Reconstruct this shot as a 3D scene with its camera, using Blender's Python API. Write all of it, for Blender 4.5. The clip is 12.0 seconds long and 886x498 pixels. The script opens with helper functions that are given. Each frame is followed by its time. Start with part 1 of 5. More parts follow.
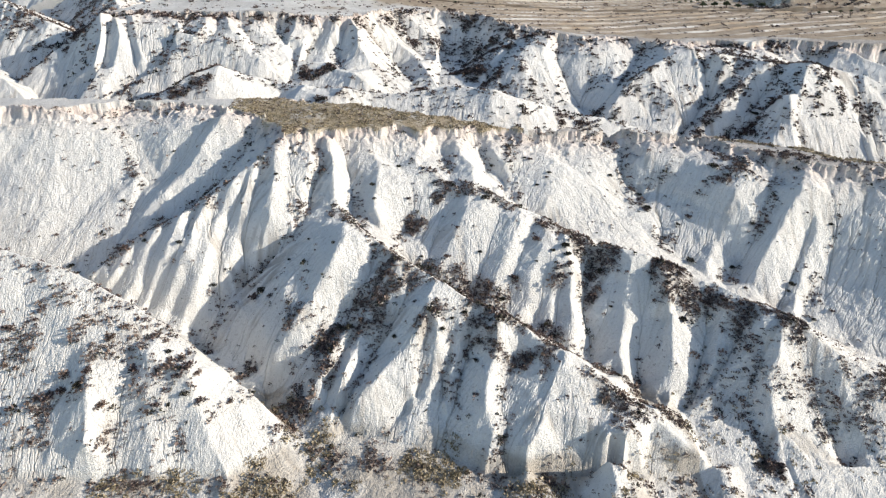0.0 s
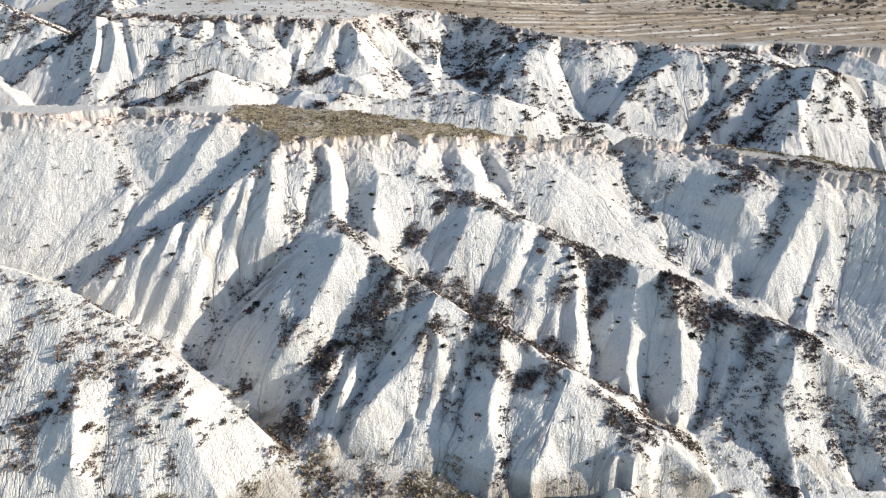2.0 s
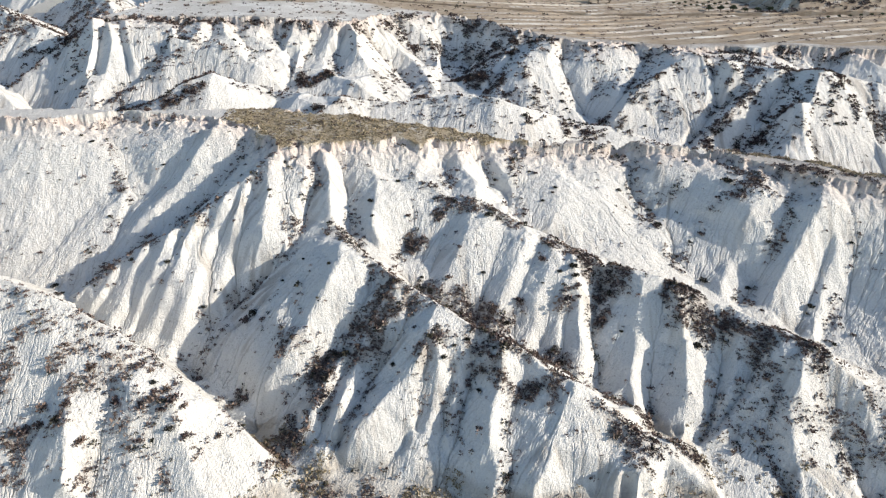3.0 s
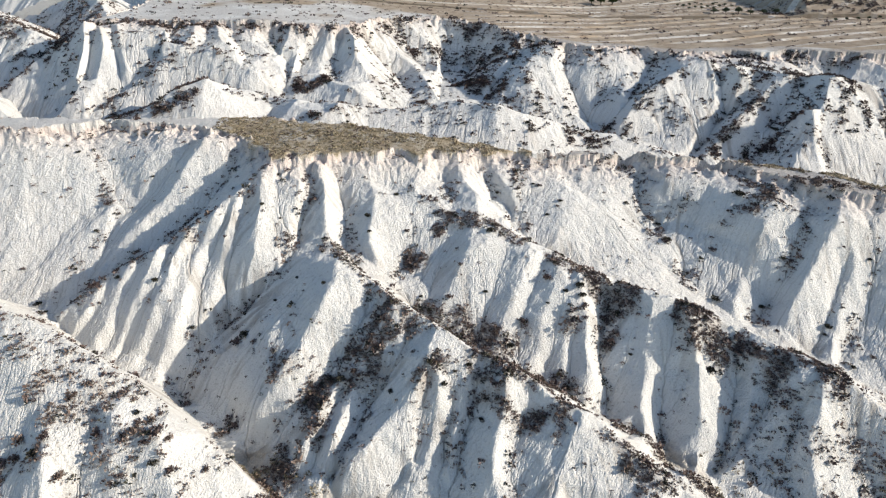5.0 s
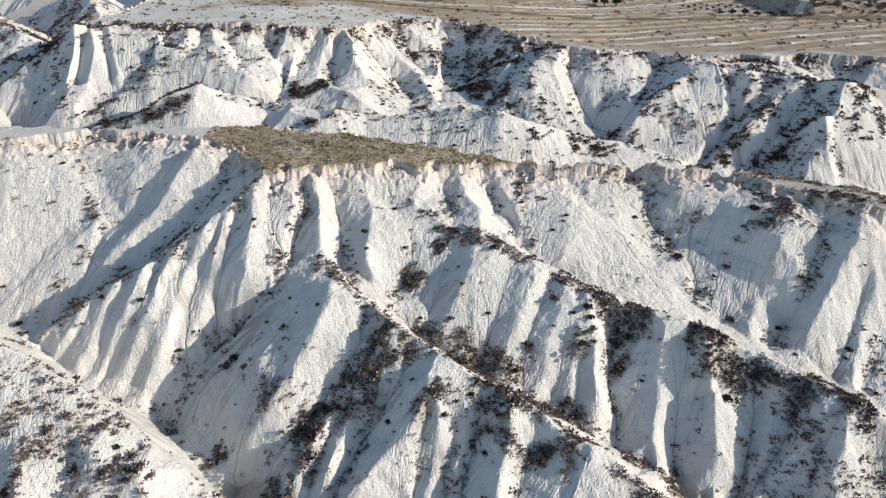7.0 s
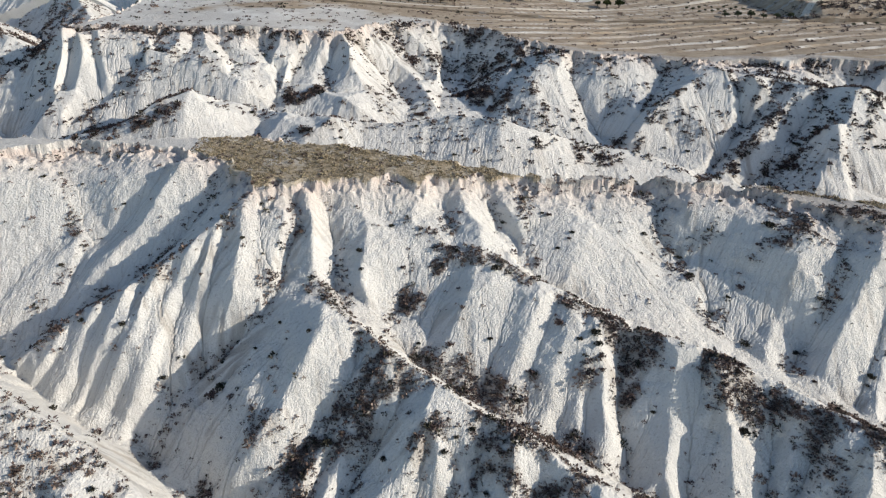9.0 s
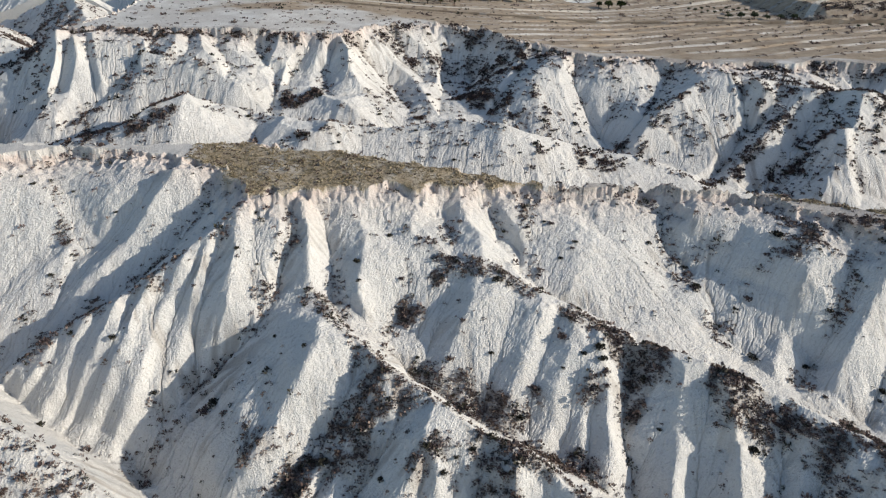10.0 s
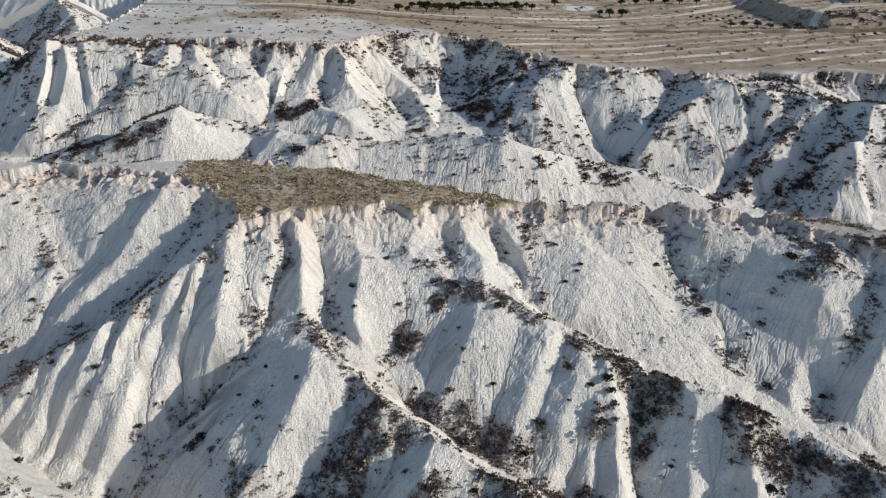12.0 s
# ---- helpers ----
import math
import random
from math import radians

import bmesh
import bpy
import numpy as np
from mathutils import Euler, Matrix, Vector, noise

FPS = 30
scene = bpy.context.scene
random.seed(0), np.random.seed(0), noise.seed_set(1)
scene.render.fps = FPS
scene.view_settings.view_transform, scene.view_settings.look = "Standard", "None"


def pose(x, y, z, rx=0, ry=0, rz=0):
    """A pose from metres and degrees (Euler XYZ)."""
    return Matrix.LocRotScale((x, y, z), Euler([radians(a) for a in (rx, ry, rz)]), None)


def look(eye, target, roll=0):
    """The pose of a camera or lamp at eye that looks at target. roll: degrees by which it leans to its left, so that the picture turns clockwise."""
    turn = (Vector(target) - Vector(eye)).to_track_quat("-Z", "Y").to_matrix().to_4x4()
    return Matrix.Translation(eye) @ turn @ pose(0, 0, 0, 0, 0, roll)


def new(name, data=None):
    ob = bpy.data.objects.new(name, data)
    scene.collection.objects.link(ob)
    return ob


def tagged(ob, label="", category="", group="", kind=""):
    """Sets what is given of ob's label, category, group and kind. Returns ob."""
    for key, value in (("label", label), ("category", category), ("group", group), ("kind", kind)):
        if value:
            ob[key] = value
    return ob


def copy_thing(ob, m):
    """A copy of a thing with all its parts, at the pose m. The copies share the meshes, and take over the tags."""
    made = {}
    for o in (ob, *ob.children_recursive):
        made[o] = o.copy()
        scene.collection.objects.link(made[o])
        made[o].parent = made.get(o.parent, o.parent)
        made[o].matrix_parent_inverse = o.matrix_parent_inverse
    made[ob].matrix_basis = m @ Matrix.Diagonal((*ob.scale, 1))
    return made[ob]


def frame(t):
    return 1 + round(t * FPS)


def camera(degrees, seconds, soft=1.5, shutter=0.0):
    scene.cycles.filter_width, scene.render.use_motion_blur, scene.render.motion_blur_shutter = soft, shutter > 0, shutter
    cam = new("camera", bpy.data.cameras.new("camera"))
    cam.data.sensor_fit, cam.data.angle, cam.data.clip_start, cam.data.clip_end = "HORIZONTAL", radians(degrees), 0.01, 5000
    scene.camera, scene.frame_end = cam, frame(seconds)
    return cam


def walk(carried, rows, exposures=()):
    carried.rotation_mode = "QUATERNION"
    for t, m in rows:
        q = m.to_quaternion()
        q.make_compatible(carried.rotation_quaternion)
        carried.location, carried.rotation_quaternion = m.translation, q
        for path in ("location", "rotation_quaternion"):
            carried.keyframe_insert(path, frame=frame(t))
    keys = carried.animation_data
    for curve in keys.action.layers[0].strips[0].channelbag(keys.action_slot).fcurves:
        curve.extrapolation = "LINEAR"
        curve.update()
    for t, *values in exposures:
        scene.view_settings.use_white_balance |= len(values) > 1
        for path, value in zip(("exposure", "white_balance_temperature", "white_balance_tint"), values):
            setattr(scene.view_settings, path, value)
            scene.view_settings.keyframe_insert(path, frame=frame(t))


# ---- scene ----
import mathutils


def aim(x, y, z, yaw, pitch, roll):
    """A camera pose: yaw to the right of +y, pitch above the horizon, roll, in degrees."""
    return pose(x, y, z, 90 + pitch, 0, -yaw) @ pose(0, 0, 0, 0, 0, roll)


EXPO, WARM = 0.40, 6720
cam = camera(68, 12.0, 1.2)
walk(cam, [
    (0, aim(0.00, 0.00, 62.00, 0.377, -30.632, -0.056)),
    (0.5, aim(0.00, 0.91, 62.03, 0.351, -30.618, -0.062)),
    (1, aim(-0.00, 2.01, 62.04, 0.324, -30.591, -0.060)),
    (1.5, aim(-0.01, 3.13, 62.05, 0.310, -30.583, -0.058)),
    (2, aim(-0.02, 4.35, 62.06, 0.290, -30.575, -0.057)),
    (2.5, aim(-0.04, 5.66, 62.05, 0.295, -30.575, -0.055)),
    (4.5, aim(-0.09, 11.62, 62.06, 0.317, -30.591, -0.028)),
    (5, aim(-0.09, 13.31, 62.04, 0.311, -30.610, -0.033)),
    (5.5, aim(-0.09, 14.91, 62.02, 0.299, -30.633, -0.031)),
    (6, aim(-0.09, 16.62, 61.99, 0.276, -30.659, -0.023)),
    (6.5, aim(-0.10, 18.27, 61.98, 0.270, -30.691, -0.010)),
    (7, aim(-0.10, 20.01, 61.98, 0.272, -30.710, -0.003)),
    (9, aim(-0.01, 27.00, 61.91, 0.316, -30.791, 0.047)),
    (9.5, aim(0.03, 28.72, 61.92, 0.314, -30.829, 0.069)),
    (10, aim(0.05, 30.51, 61.94, 0.321, -30.844, 0.077)),
    (10.5, aim(0.07, 32.20, 61.99, 0.350, -30.765, 0.081)),
    (11, aim(0.08, 33.88, 62.03, 0.383, -30.601, 0.089)),
    (11.5, aim(0.05, 35.16, 62.06, 0.404, -30.497, 0.086)),
    (12, aim(-0.00, 36.03, 62.07, 0.413, -30.395, 0.069)),
], [(0, EXPO + 0.04, WARM, 10), (2.5, EXPO + 0.03, WARM, 10), (5.5, EXPO - 0.11, WARM, 10), (9.5, EXPO - 0.38, WARM - 30, 10), (12, EXPO - 0.51, WARM - 30, 10)])
# ---- end of the path ----

# ---- daylight ----
SUN_WAY = Vector((0.917, -0.14, 0.362)).normalized()
world = bpy.data.worlds.new("world")
scene.world = world
world.use_nodes = True
sky = world.node_tree.nodes.new("ShaderNodeTexSky")
sky.sky_type, sky.sun_disc = "NISHITA", False
sky.sun_elevation = math.asin(SUN_WAY.z)
sky.sun_rotation = math.atan2(SUN_WAY.x, SUN_WAY.y)
sky.altitude, sky.air_density, sky.dust_density, sky.ozone_density = 200, 1.0, 0.5, 1.2
back = world.node_tree.nodes["Background"]
back.inputs["Strength"].default_value = 0.13
world.node_tree.links.new(sky.outputs[0], back.inputs[0])
sun = new("sun", bpy.data.lights.new("sun", "SUN"))
sun.data.energy, sun.data.angle, sun.data.color = 4.3, radians(0.53), (1.0, 0.925, 0.82)
sun.matrix_world = look(SUN_WAY * 100, (0, 0, 0))


# ---- materials ----
def material(name, rough=0.95):
    m = bpy.data.materials.new(name)
    m.use_nodes = True
    nodes, links = m.node_tree.nodes, m.node_tree.links
    shader = nodes["Principled BSDF"]
    shader.inputs["Roughness"].default_value = rough
    shader.inputs["Specular IOR Level"].default_value = 0.135
    return m, nodes, links, shader


def node(nodes, kind, **values):
    n = nodes.new("ShaderNode" + kind)
    for key, value in values.items():
        n.inputs[key].default_value = value
    return n


def noise_at(nodes, links, vector, scale, detail=4.0, rough=0.6):
    n = node(nodes, "TexNoise", Scale=scale, Detail=detail, Roughness=rough)
    links.new(vector, n.inputs["Vector"])
    return n.outputs["Fac"]


def ramp(nodes, links, fac, stops):
    r = nodes.new("ShaderNodeValToRGB")
    r.color_ramp.elements.remove(r.color_ramp.elements[0])
    r.color_ramp.elements[0].position, r.color_ramp.elements[0].color = stops[0][0], (*stops[0][1], 1)
    for at, colour in stops[1:]:
        r.color_ramp.elements.new(at).color = (*colour, 1)
    links.new(fac, r.inputs["Fac"])
    return r.outputs["Color"]


def blend(nodes, links, fac, a, b, how="MIX"):
    m = nodes.new("ShaderNodeMix")
    m.data_type, m.blend_type = "RGBA", how
    for socket, value in ((m.inputs[0], fac), (m.inputs[6], a), (m.inputs[7], b)):
        if isinstance(value, (tuple, list)):
            socket.default_value = (*value, 1)
        elif isinstance(value, (int, float)):
            socket.default_value = value
        else:
            links.new(value, socket)
    return m.outputs[2]


def number(nodes, links, how, a, b=0.0, c=None, clamp=False):
    m = nodes.new("ShaderNodeMath")
    m.operation, m.use_clamp = how, clamp
    for socket, value in zip(m.inputs, (a, b, c)):
        if value is None:
            continue
        if isinstance(value, (int, float)):
            socket.default_value = value
        else:
            links.new(value, socket)
    return m.outputs[0]


def ground_material():
    m, nodes, links, shader = material("marl_ground")
    co = nodes.new("ShaderNodeNewGeometry").outputs["Position"]

    def given(name):
        a = nodes.new("ShaderNodeAttribute")
        a.attribute_name = name
        return a.outputs["Fac"]
    # marl: pale cream with greyer and buff beds, and a pinkish cap
    broad = noise_at(nodes, links, co, 0.11, 6, 0.65)
    fine = noise_at(nodes, links, co, 3.2, 8, 0.8)
    marl = ramp(nodes, links, broad, [(0.32, (0.66, 0.655, 0.625)), (0.5, (0.735, 0.725, 0.69)), (0.68, (0.68, 0.65, 0.60))])
    marl = blend(nodes, links, 0.6, marl, ramp(nodes, links, fine, [(0.3, (0.46, 0.445, 0.42)), (0.45, (0.70, 0.69, 0.655)), (0.62, (0.78, 0.77, 0.74))]))
    cap = nodes.new("ShaderNodeMapRange")
    links.new(given("cap"), cap.inputs["Value"])
    cap.inputs["From Min"].default_value, cap.inputs["From Max"].default_value = 0.0, 1.0
    blotch = number(nodes, links, "MULTIPLY_ADD", noise_at(nodes, links, co, 0.45, 4, 0.7), 2.4, -0.3, clamp=True)
    marl = blend(nodes, links, number(nodes, links, "MULTIPLY", number(nodes, links, "MULTIPLY", cap.outputs[0], 0.85), blotch), marl, (0.60, 0.48, 0.42))
    # dead tufts and crumbs of darker bed lie all over the slopes
    crumbs = ramp(nodes, links, noise_at(nodes, links, co, 1.5, 3, 0.6), [(0.60, (0, 0, 0)), (0.68, (1, 1, 1))])
    marl = blend(nodes, links, number(nodes, links, "MULTIPLY", crumbs, 0.35), marl, (0.34, 0.30, 0.26))
    # marl turns darker along the rills, where water gathers, and along fine runnels
    marl = blend(nodes, links, number(nodes, links, "MULTIPLY", given("rill_tone"), 0.5), marl, (0.42, 0.385, 0.34))
    marl = blend(nodes, links, number(nodes, links, "MULTIPLY", given("runnel"), 0.4), marl, (0.47, 0.44, 0.40))
    # crumbly buff soil where dry scrub grows
    soil_f = number(nodes, links, "MULTIPLY", given("soil"), number(nodes, links, "ADD", 0.35, noise_at(nodes, links, co, 0.8, 5, 0.7)), clamp=True)
    soil = ramp(nodes, links, noise_at(nodes, links, co, 2.4, 5, 0.75), [(0.3, (0.17, 0.14, 0.125)), (0.5, (0.34, 0.295, 0.26)), (0.72, (0.58, 0.53, 0.475))])
    colour = blend(nodes, links, soil_f, marl, soil)
    # dry grass on the mesa
    turf = ramp(nodes, links, noise_at(nodes, links, co, 1.6, 6, 0.75), [(0.3, (0.19, 0.15, 0.10)), (0.5, (0.36, 0.295, 0.205)), (0.72, (0.52, 0.445, 0.33))])
    colour = blend(nodes, links, given("turf"), colour, turf)
    # ploughed far fields
    field = ramp(nodes, links, noise_at(nodes, links, co, 0.16, 6, 0.7), [(0.3, (0.27, 0.205, 0.15)), (0.5, (0.39, 0.315, 0.235)), (0.7, (0.50, 0.42, 0.33))])
    colour = blend(nodes, links, given("field"), colour, field)
    links.new(colour, shader.inputs["Base Color"])
    # crumbling clods, fine and coarse
    height = number(nodes, links, "MULTIPLY_ADD", noise_at(nodes, links, co, 3.2, 4, 0.7), 1.0, number(nodes, links, "MULTIPLY", noise_at(nodes, links, co, 0.9, 3, 0.6), 0.8))
    bump = node(nodes, "Bump", Strength=1.0, Distance=0.26)
    links.new(height, bump.inputs["Height"])
    links.new(bump.outputs[0], shader.inputs["Normal"])
    return m

# ---- the lie of the land ----
# Every crest is a line of (x, y, z) nodes with the fall per metre of its left and right flank, seen from its start.
MESA_RIM = [(-150, 150, 14.5), (-118, 147, 14.5), (-100, 145, 14.6), (-91, 143.8, 14.9), (-84, 143.6, 14.8), (-80, 146.6, 13.6), (-75.6, 147.4, 12.4), (-70, 150.5, 13.2), (-64, 148.8, 13.6), (-56.4, 147.4, 14), (-52, 146.2, 14),
            (-48.4, 145, 13.8)]
MESA_RIM += [(-45, 144.2, 13.7), (-42, 143.4, 13.7), (-39.4, 140.6, 13.6), (-36.6, 136.8, 13.3), (-32.3, 130.9, 13), (-28, 132.6, 12.3), (-18.6, 134, 12.6), (-13.6, 134.8, 12.8), (-8, 137, 12.4),
            (-3.8, 136, 12), (3, 137.6, 11.5), (8.2, 140.2, 10.6), (14.6, 140.6, 10), (19.2, 140.3, 9), (25, 141, 9), (31, 141.6, 9.2), (36, 141.4, 8.2), (39, 142.6, 7.2), (43.4, 140.8, 8.2),
            (50, 141.6, 7.8), (56.8, 139, 8.5), (62.8, 136.8, 8.5), (68, 132, 8.4), (75.8, 126.8, 7.9), (83, 125.5, 7.6), (95, 121, 7.4), (120, 118, 7), (170, 112, 7)]
MESA_BACK = [(170, 116, 7), (120, 123, 7), (100, 126, 7.2), (84.9, 129.2, 7.5), (80.3, 133, 7.8), (76.2, 136, 8), (71.2, 137.6, 8.2), (63.6, 139.4, 8.4), (50, 142.6, 7.8), (40, 143.6, 7.4), (30, 142.6, 9), (20, 141.6, 9.2), (14.1, 142.4, 10.1), (6, 143.6, 11),
             (-9.4, 146.5, 12), (-21.7, 150.4, 12.7), (-26.7, 151.2, 12.9), (-34.4, 153.4, 13.2), (-44.2, 153, 13.5), (-53.5, 151.5, 13.7), (-62, 151, 13.6), (-72, 152, 13.5), (-84, 150.5, 14), (-120, 152, 14.5), (-150, 154, 14.5)]

CRESTS, RIDGES, GULLIES = [], [], []


def crest(name, left, right, *nodes):
    CRESTS.append((name, left, right, nodes))


def ridge(name, *nodes):
    """A crest line of the slopes in front of the mesa, from its top down."""
    RIDGES.append((name, nodes))


def gully(name, *nodes):
    """The bottom line of a gully in front of the mesa, from its head down."""
    GULLIES.append((name, nodes))


# the main crests
ridge("great_ridge", (-20.1, 115.5, 2.2), (-17.8, 114.5, 2.2), (-15.7, 110, 2.3), (-13.1, 106.9, 1.7), (-10.1, 104, 1.4), (-7.2, 101.6, 0.8), (-3.6, 98.4, -0.2), (-0.1, 95.8, -1), (2.5, 93.9, -1.7), (5.8, 91.9, -2.8), (10.3, 89.9, -3.3), (13.8, 87.3, -4.5), (17.5, 84.5, -5.9), (21.3, 82.8, -6.4), (24.8, 80, -8.6), (28.4, 77.8, -10.6), (31.7, 76, -12.2), (37, 72, -15), (43, 69, -18))
ridge("dark_ridge", (-4.8, 127.6, 7.2), (-1, 125, 6.1), (2.1, 122.2, 4.8), (7.1, 120.2, 4.8), (12.1, 118.2, 3.7), (15.6, 117.4, 2.7), (19.4, 115.3, 1.6), (22.6, 113, 0.3), (26, 110.1, -0.2), (30.4, 107.9, -0.4), (34.6, 105.9, -0.7), (38.8, 103.9, -1), (43.2, 102.8, -2.2), (47.4, 100.5, -4.2), (50.6, 99.3, -4.4), (54.6, 95.7, -5.3), (57.7, 93.1, -5), (60.4, 89.9, -5.2), (62.5, 88.6, -6.2), (65.1, 86.6, -8.1), (74, 82, -12.4), (82, 77, -17))
ridge("long_ridge", (-32.8, 130.7, 12.8), (-35.5, 126.8, 9.6), (-39.2, 124.3, 8), (-42.1, 122.4, 6.1), (-45.8, 120, 3.8), (-49.6, 118.1, 2.1), (-54.2, 115.9, 0.4), (-59.4, 114.8, -2.3), (-62.3, 113.4, -4.2), (-66, 111.2, -6.8), (-70.8, 108.1, -8.8))
ridge("near_hill", (-126, 103.9, 12.1), (-96.6, 100.3, 9.5), (-64, 93.6, 4), (-60.3, 92.5, 2.8), (-55.4, 90.7, 0.9), (-51.1, 89.1, -0.7), (-46.8, 87.5, -2.4), (-42.4, 85.2, -4.6), (-38.1, 83, -6.8), (-34.2, 80.9, -8.7), (-29.6, 78.3, -11.4), (-27.5, 76.7, -12.9), (-23.8, 71.7, -17), (-20, 69, -19))
# ribs and spurs on their flanks
ridge("west_face", (-90.2, 147, 14), (-81.7, 130.4, 9.8), (-77, 121.6, 1.3), (-74.4, 118, -6.3), (-73.2, 111.9, -9.5))
ridge("white_spur", (-82.1, 147.4, 14.3), (-76.8, 138.7, 9.7), (-71.8, 131.2, 4.7), (-69.1, 124.7, -0.5), (-68.9, 121.3, -4.4))
ridge("pale_spur", (-70.3, 150.3, 12.8), (-68, 144.4, 10.4), (-68.0, 139.8, 7.6), (-67.0, 135.4, 4.8))
ridge("pale_rib", (-57.3, 146.6, 13.6), (-58.1, 140.8, 11.2), (-60.5, 138.2, 8.7), (-64.5, 137.3, 6), (-66.3, 134.9, 4), (-65.2, 130.9, 2.9))
ridge("split_spur", (-48, 138.8, 13.9), (-49.5, 136.2, 11.3), (-52.2, 132.3, 7.1), (-55, 128.9, 3.9), (-58, 125.5, 1.9), (-61.3, 123.7, -0.8), (-63.6, 120.8, -3.6), (-65.5, 117, -6.1))
ridge("split_rib", (-42.8, 140.2, 13.1), (-43.6, 136.8, 10.5), (-46, 133.1, 7.3), (-49.9, 129.2, 4.1), (-54.3, 125.9, 1), (-58, 123.4, -1))
ridge("corner_rib", (-32.9, 130.3, 12.6), (-33.4, 125.4, 9.7), (-33.4, 119.5, 5.9), (-33.3, 113.8, 2.3), (-34.7, 111.4, -2.6))
ridge("corner_face", (-29.5, 131.8, 11.4), (-28.3, 125.4, 8.6), (-27.8, 121.3, 4.9), (-27.6, 117.2, 2.6))
ridge("ridge_flute_b", (-37.9, 124, 7.9), (-38.5, 119.7, 4.7), (-39.3, 116.5, 1.9), (-40.2, 113.2, -2), (-41.1, 109.8, -5), (-42.2, 105.8, -7.4))
ridge("ridge_flute_d", (-41.5, 121.1, 6), (-43.5, 117.7, 1.8), (-44.6, 112.9, -1.8), (-45.1, 107.1, -4.2), (-47, 103.1, -8.8), (-48.3, 100.2, -12.3))
ridge("ridge_flute_f", (-46.7, 118.6, 3.2), (-48.2, 113.5, 0), (-49.3, 108.3, -3.3), (-51, 105.2, -7.2), (-52.7, 102, -11.6))
ridge("ridge_flute_h", (-51.1, 115.3, 1.7), (-52.9, 111.4, -1.7), (-54.7, 108.2, -5.6), (-56.1, 105.1, -9.5), (-56.7, 103.2, -11.3))
ridge("ridge_flute_j", (-56.1, 113.8, -0.9), (-58.3, 110.6, -4.9), (-59.5, 106.4, -8.4), (-60.4, 104.2, -10.7))
ridge("ridge_flute_l", (-61.7, 112.1, -4), (-63.2, 108.8, -7.2), (-65.6, 106.7, -10.3))
ridge("tower_left_rib", (-27.2, 132.3, 11.8), (-26.5, 125.6, 9), (-27, 123.2, 6.6))
ridge("tower_rib", (-23.4, 130.7, 11.7), (-22.5, 126.8, 9.6), (-21.6, 123.6, 7.8), (-21.0, 120, 5.4), (-20.5, 117.6, 3.7), (-20.1, 115.5, 2.4))
ridge("tower_back_rib", (-16.4, 132.8, 10.9), (-17, 130.5, 8.4), (-17.4, 126.5, 6.3))
ridge("twin_rib", (-14.1, 130.2, 8.8), (-12.3, 126.4, 7.8), (-12.6, 120.5, 5.3), (-12.9, 116.2, 3.1), (-11.8, 113.6, 1))
ridge("dark_flute_b", (5.5, 114.3, 2.8), (3.4, 111.1, 0.5), (1.6, 107.8, -2), (-0.2, 104.5, -4.8))
ridge("dark_flute_bb", (8.5, 115.5, 3.5), (7.2, 111.1, 0.4), (5.7, 107, -2.6), (4.5, 103.6, -5.9))
ridge("dark_flute_d", (16, 112.8, 2.6), (13.9, 108.9, 0.1), (11.9, 104.8, -2.7), (10.4, 101.7, -5.6), (10, 98.7, -7.8))
ridge("dark_flute_f", (20.4, 110.7, 1), (19.2, 106.2, -0.9), (17.3, 102.1, -3.7), (15.9, 98.7, -7.9))
ridge("dark_flute_h", (21.9, 108.4, -0.1), (22.1, 103.3, -2.3), (20.8, 99.7, -6.4), (19.3, 95.2, -10.7))
ridge("bright_rib", (24.2, 108.3, 0.5), (24.2, 103.5, -2.4), (24.2, 99, -5.8), (24, 95.3, -8.5))
ridge("middle_rib", (35.3, 103.1, -0.8), (34.3, 99.9, -4.3), (33.6, 96.7, -7.4), (32.5, 92.8, -9.8), (31.6, 89.6, -12), (31.7, 86, -14.2))
ridge("lit_rib", (40.8, 100.3, -1), (41.1, 96.4, -4.3), (40.7, 91.4, -8.5), (40, 87.5, -11.7), (39.3, 83.8, -15.4), (37.7, 79.9, -15.9))
ridge("fan_rib", (50.4, 94.9, -6.5), (49.7, 92.2, -9.3), (47.3, 87.9, -12.1), (44.6, 84.5, -14.2))
ridge("fan_rib_b", (55.5, 89.9, -6), (52.8, 87.3, -9.2), (50.4, 86, -11.9), (47.1, 83.9, -14.4), (43.8, 81.7, -16))
ridge("pale_end_rib", (57.9, 87.6, -5.9), (55.8, 84.5, -8.9), (54, 81.1, -12.1), (53.5, 77.1, -15.7), (54.1, 73.7, -18.4), (54.9, 71, -20.3))
ridge("pale_end_face", (66.2, 84.3, -10.1), (67.9, 79.2, -15.3), (68.8, 74.4, -20.7))
ridge("bell_spur", (20.5, 139.7, 7.8), (22.1, 136.4, 6.6), (24.4, 133.1, 5.9), (29.6, 129.9, 3.8), (34.6, 126.6, 1.2), (39.3, 122.3, -1.9), (43.1, 117.2, -4.7))
ridge("bell_front_rib", (24.3, 132.2, 5.3), (23.9, 126.2, 3.3), (21.9, 120, 1))
ridge("bell_wall_rib", (35.2, 142.3, 7.6), (36.6, 137.1, 5.2), (38.3, 133, 2.1), (39.9, 127.9, -1.1))
ridge("cone_rib", (3.3, 135.5, 9.5), (4.7, 131.2, 7.8), (7, 127.9, 7.3), (10, 131.7, 3.3), (11.8, 126.1, 3.3), (12.9, 121.2, 3.4))
ridge("cone_side_rib", (10.5, 138.4, 8.6), (11.8, 134.7, 7.4), (13.7, 131.5, 5.5), (14.3, 129.7, 3.7))
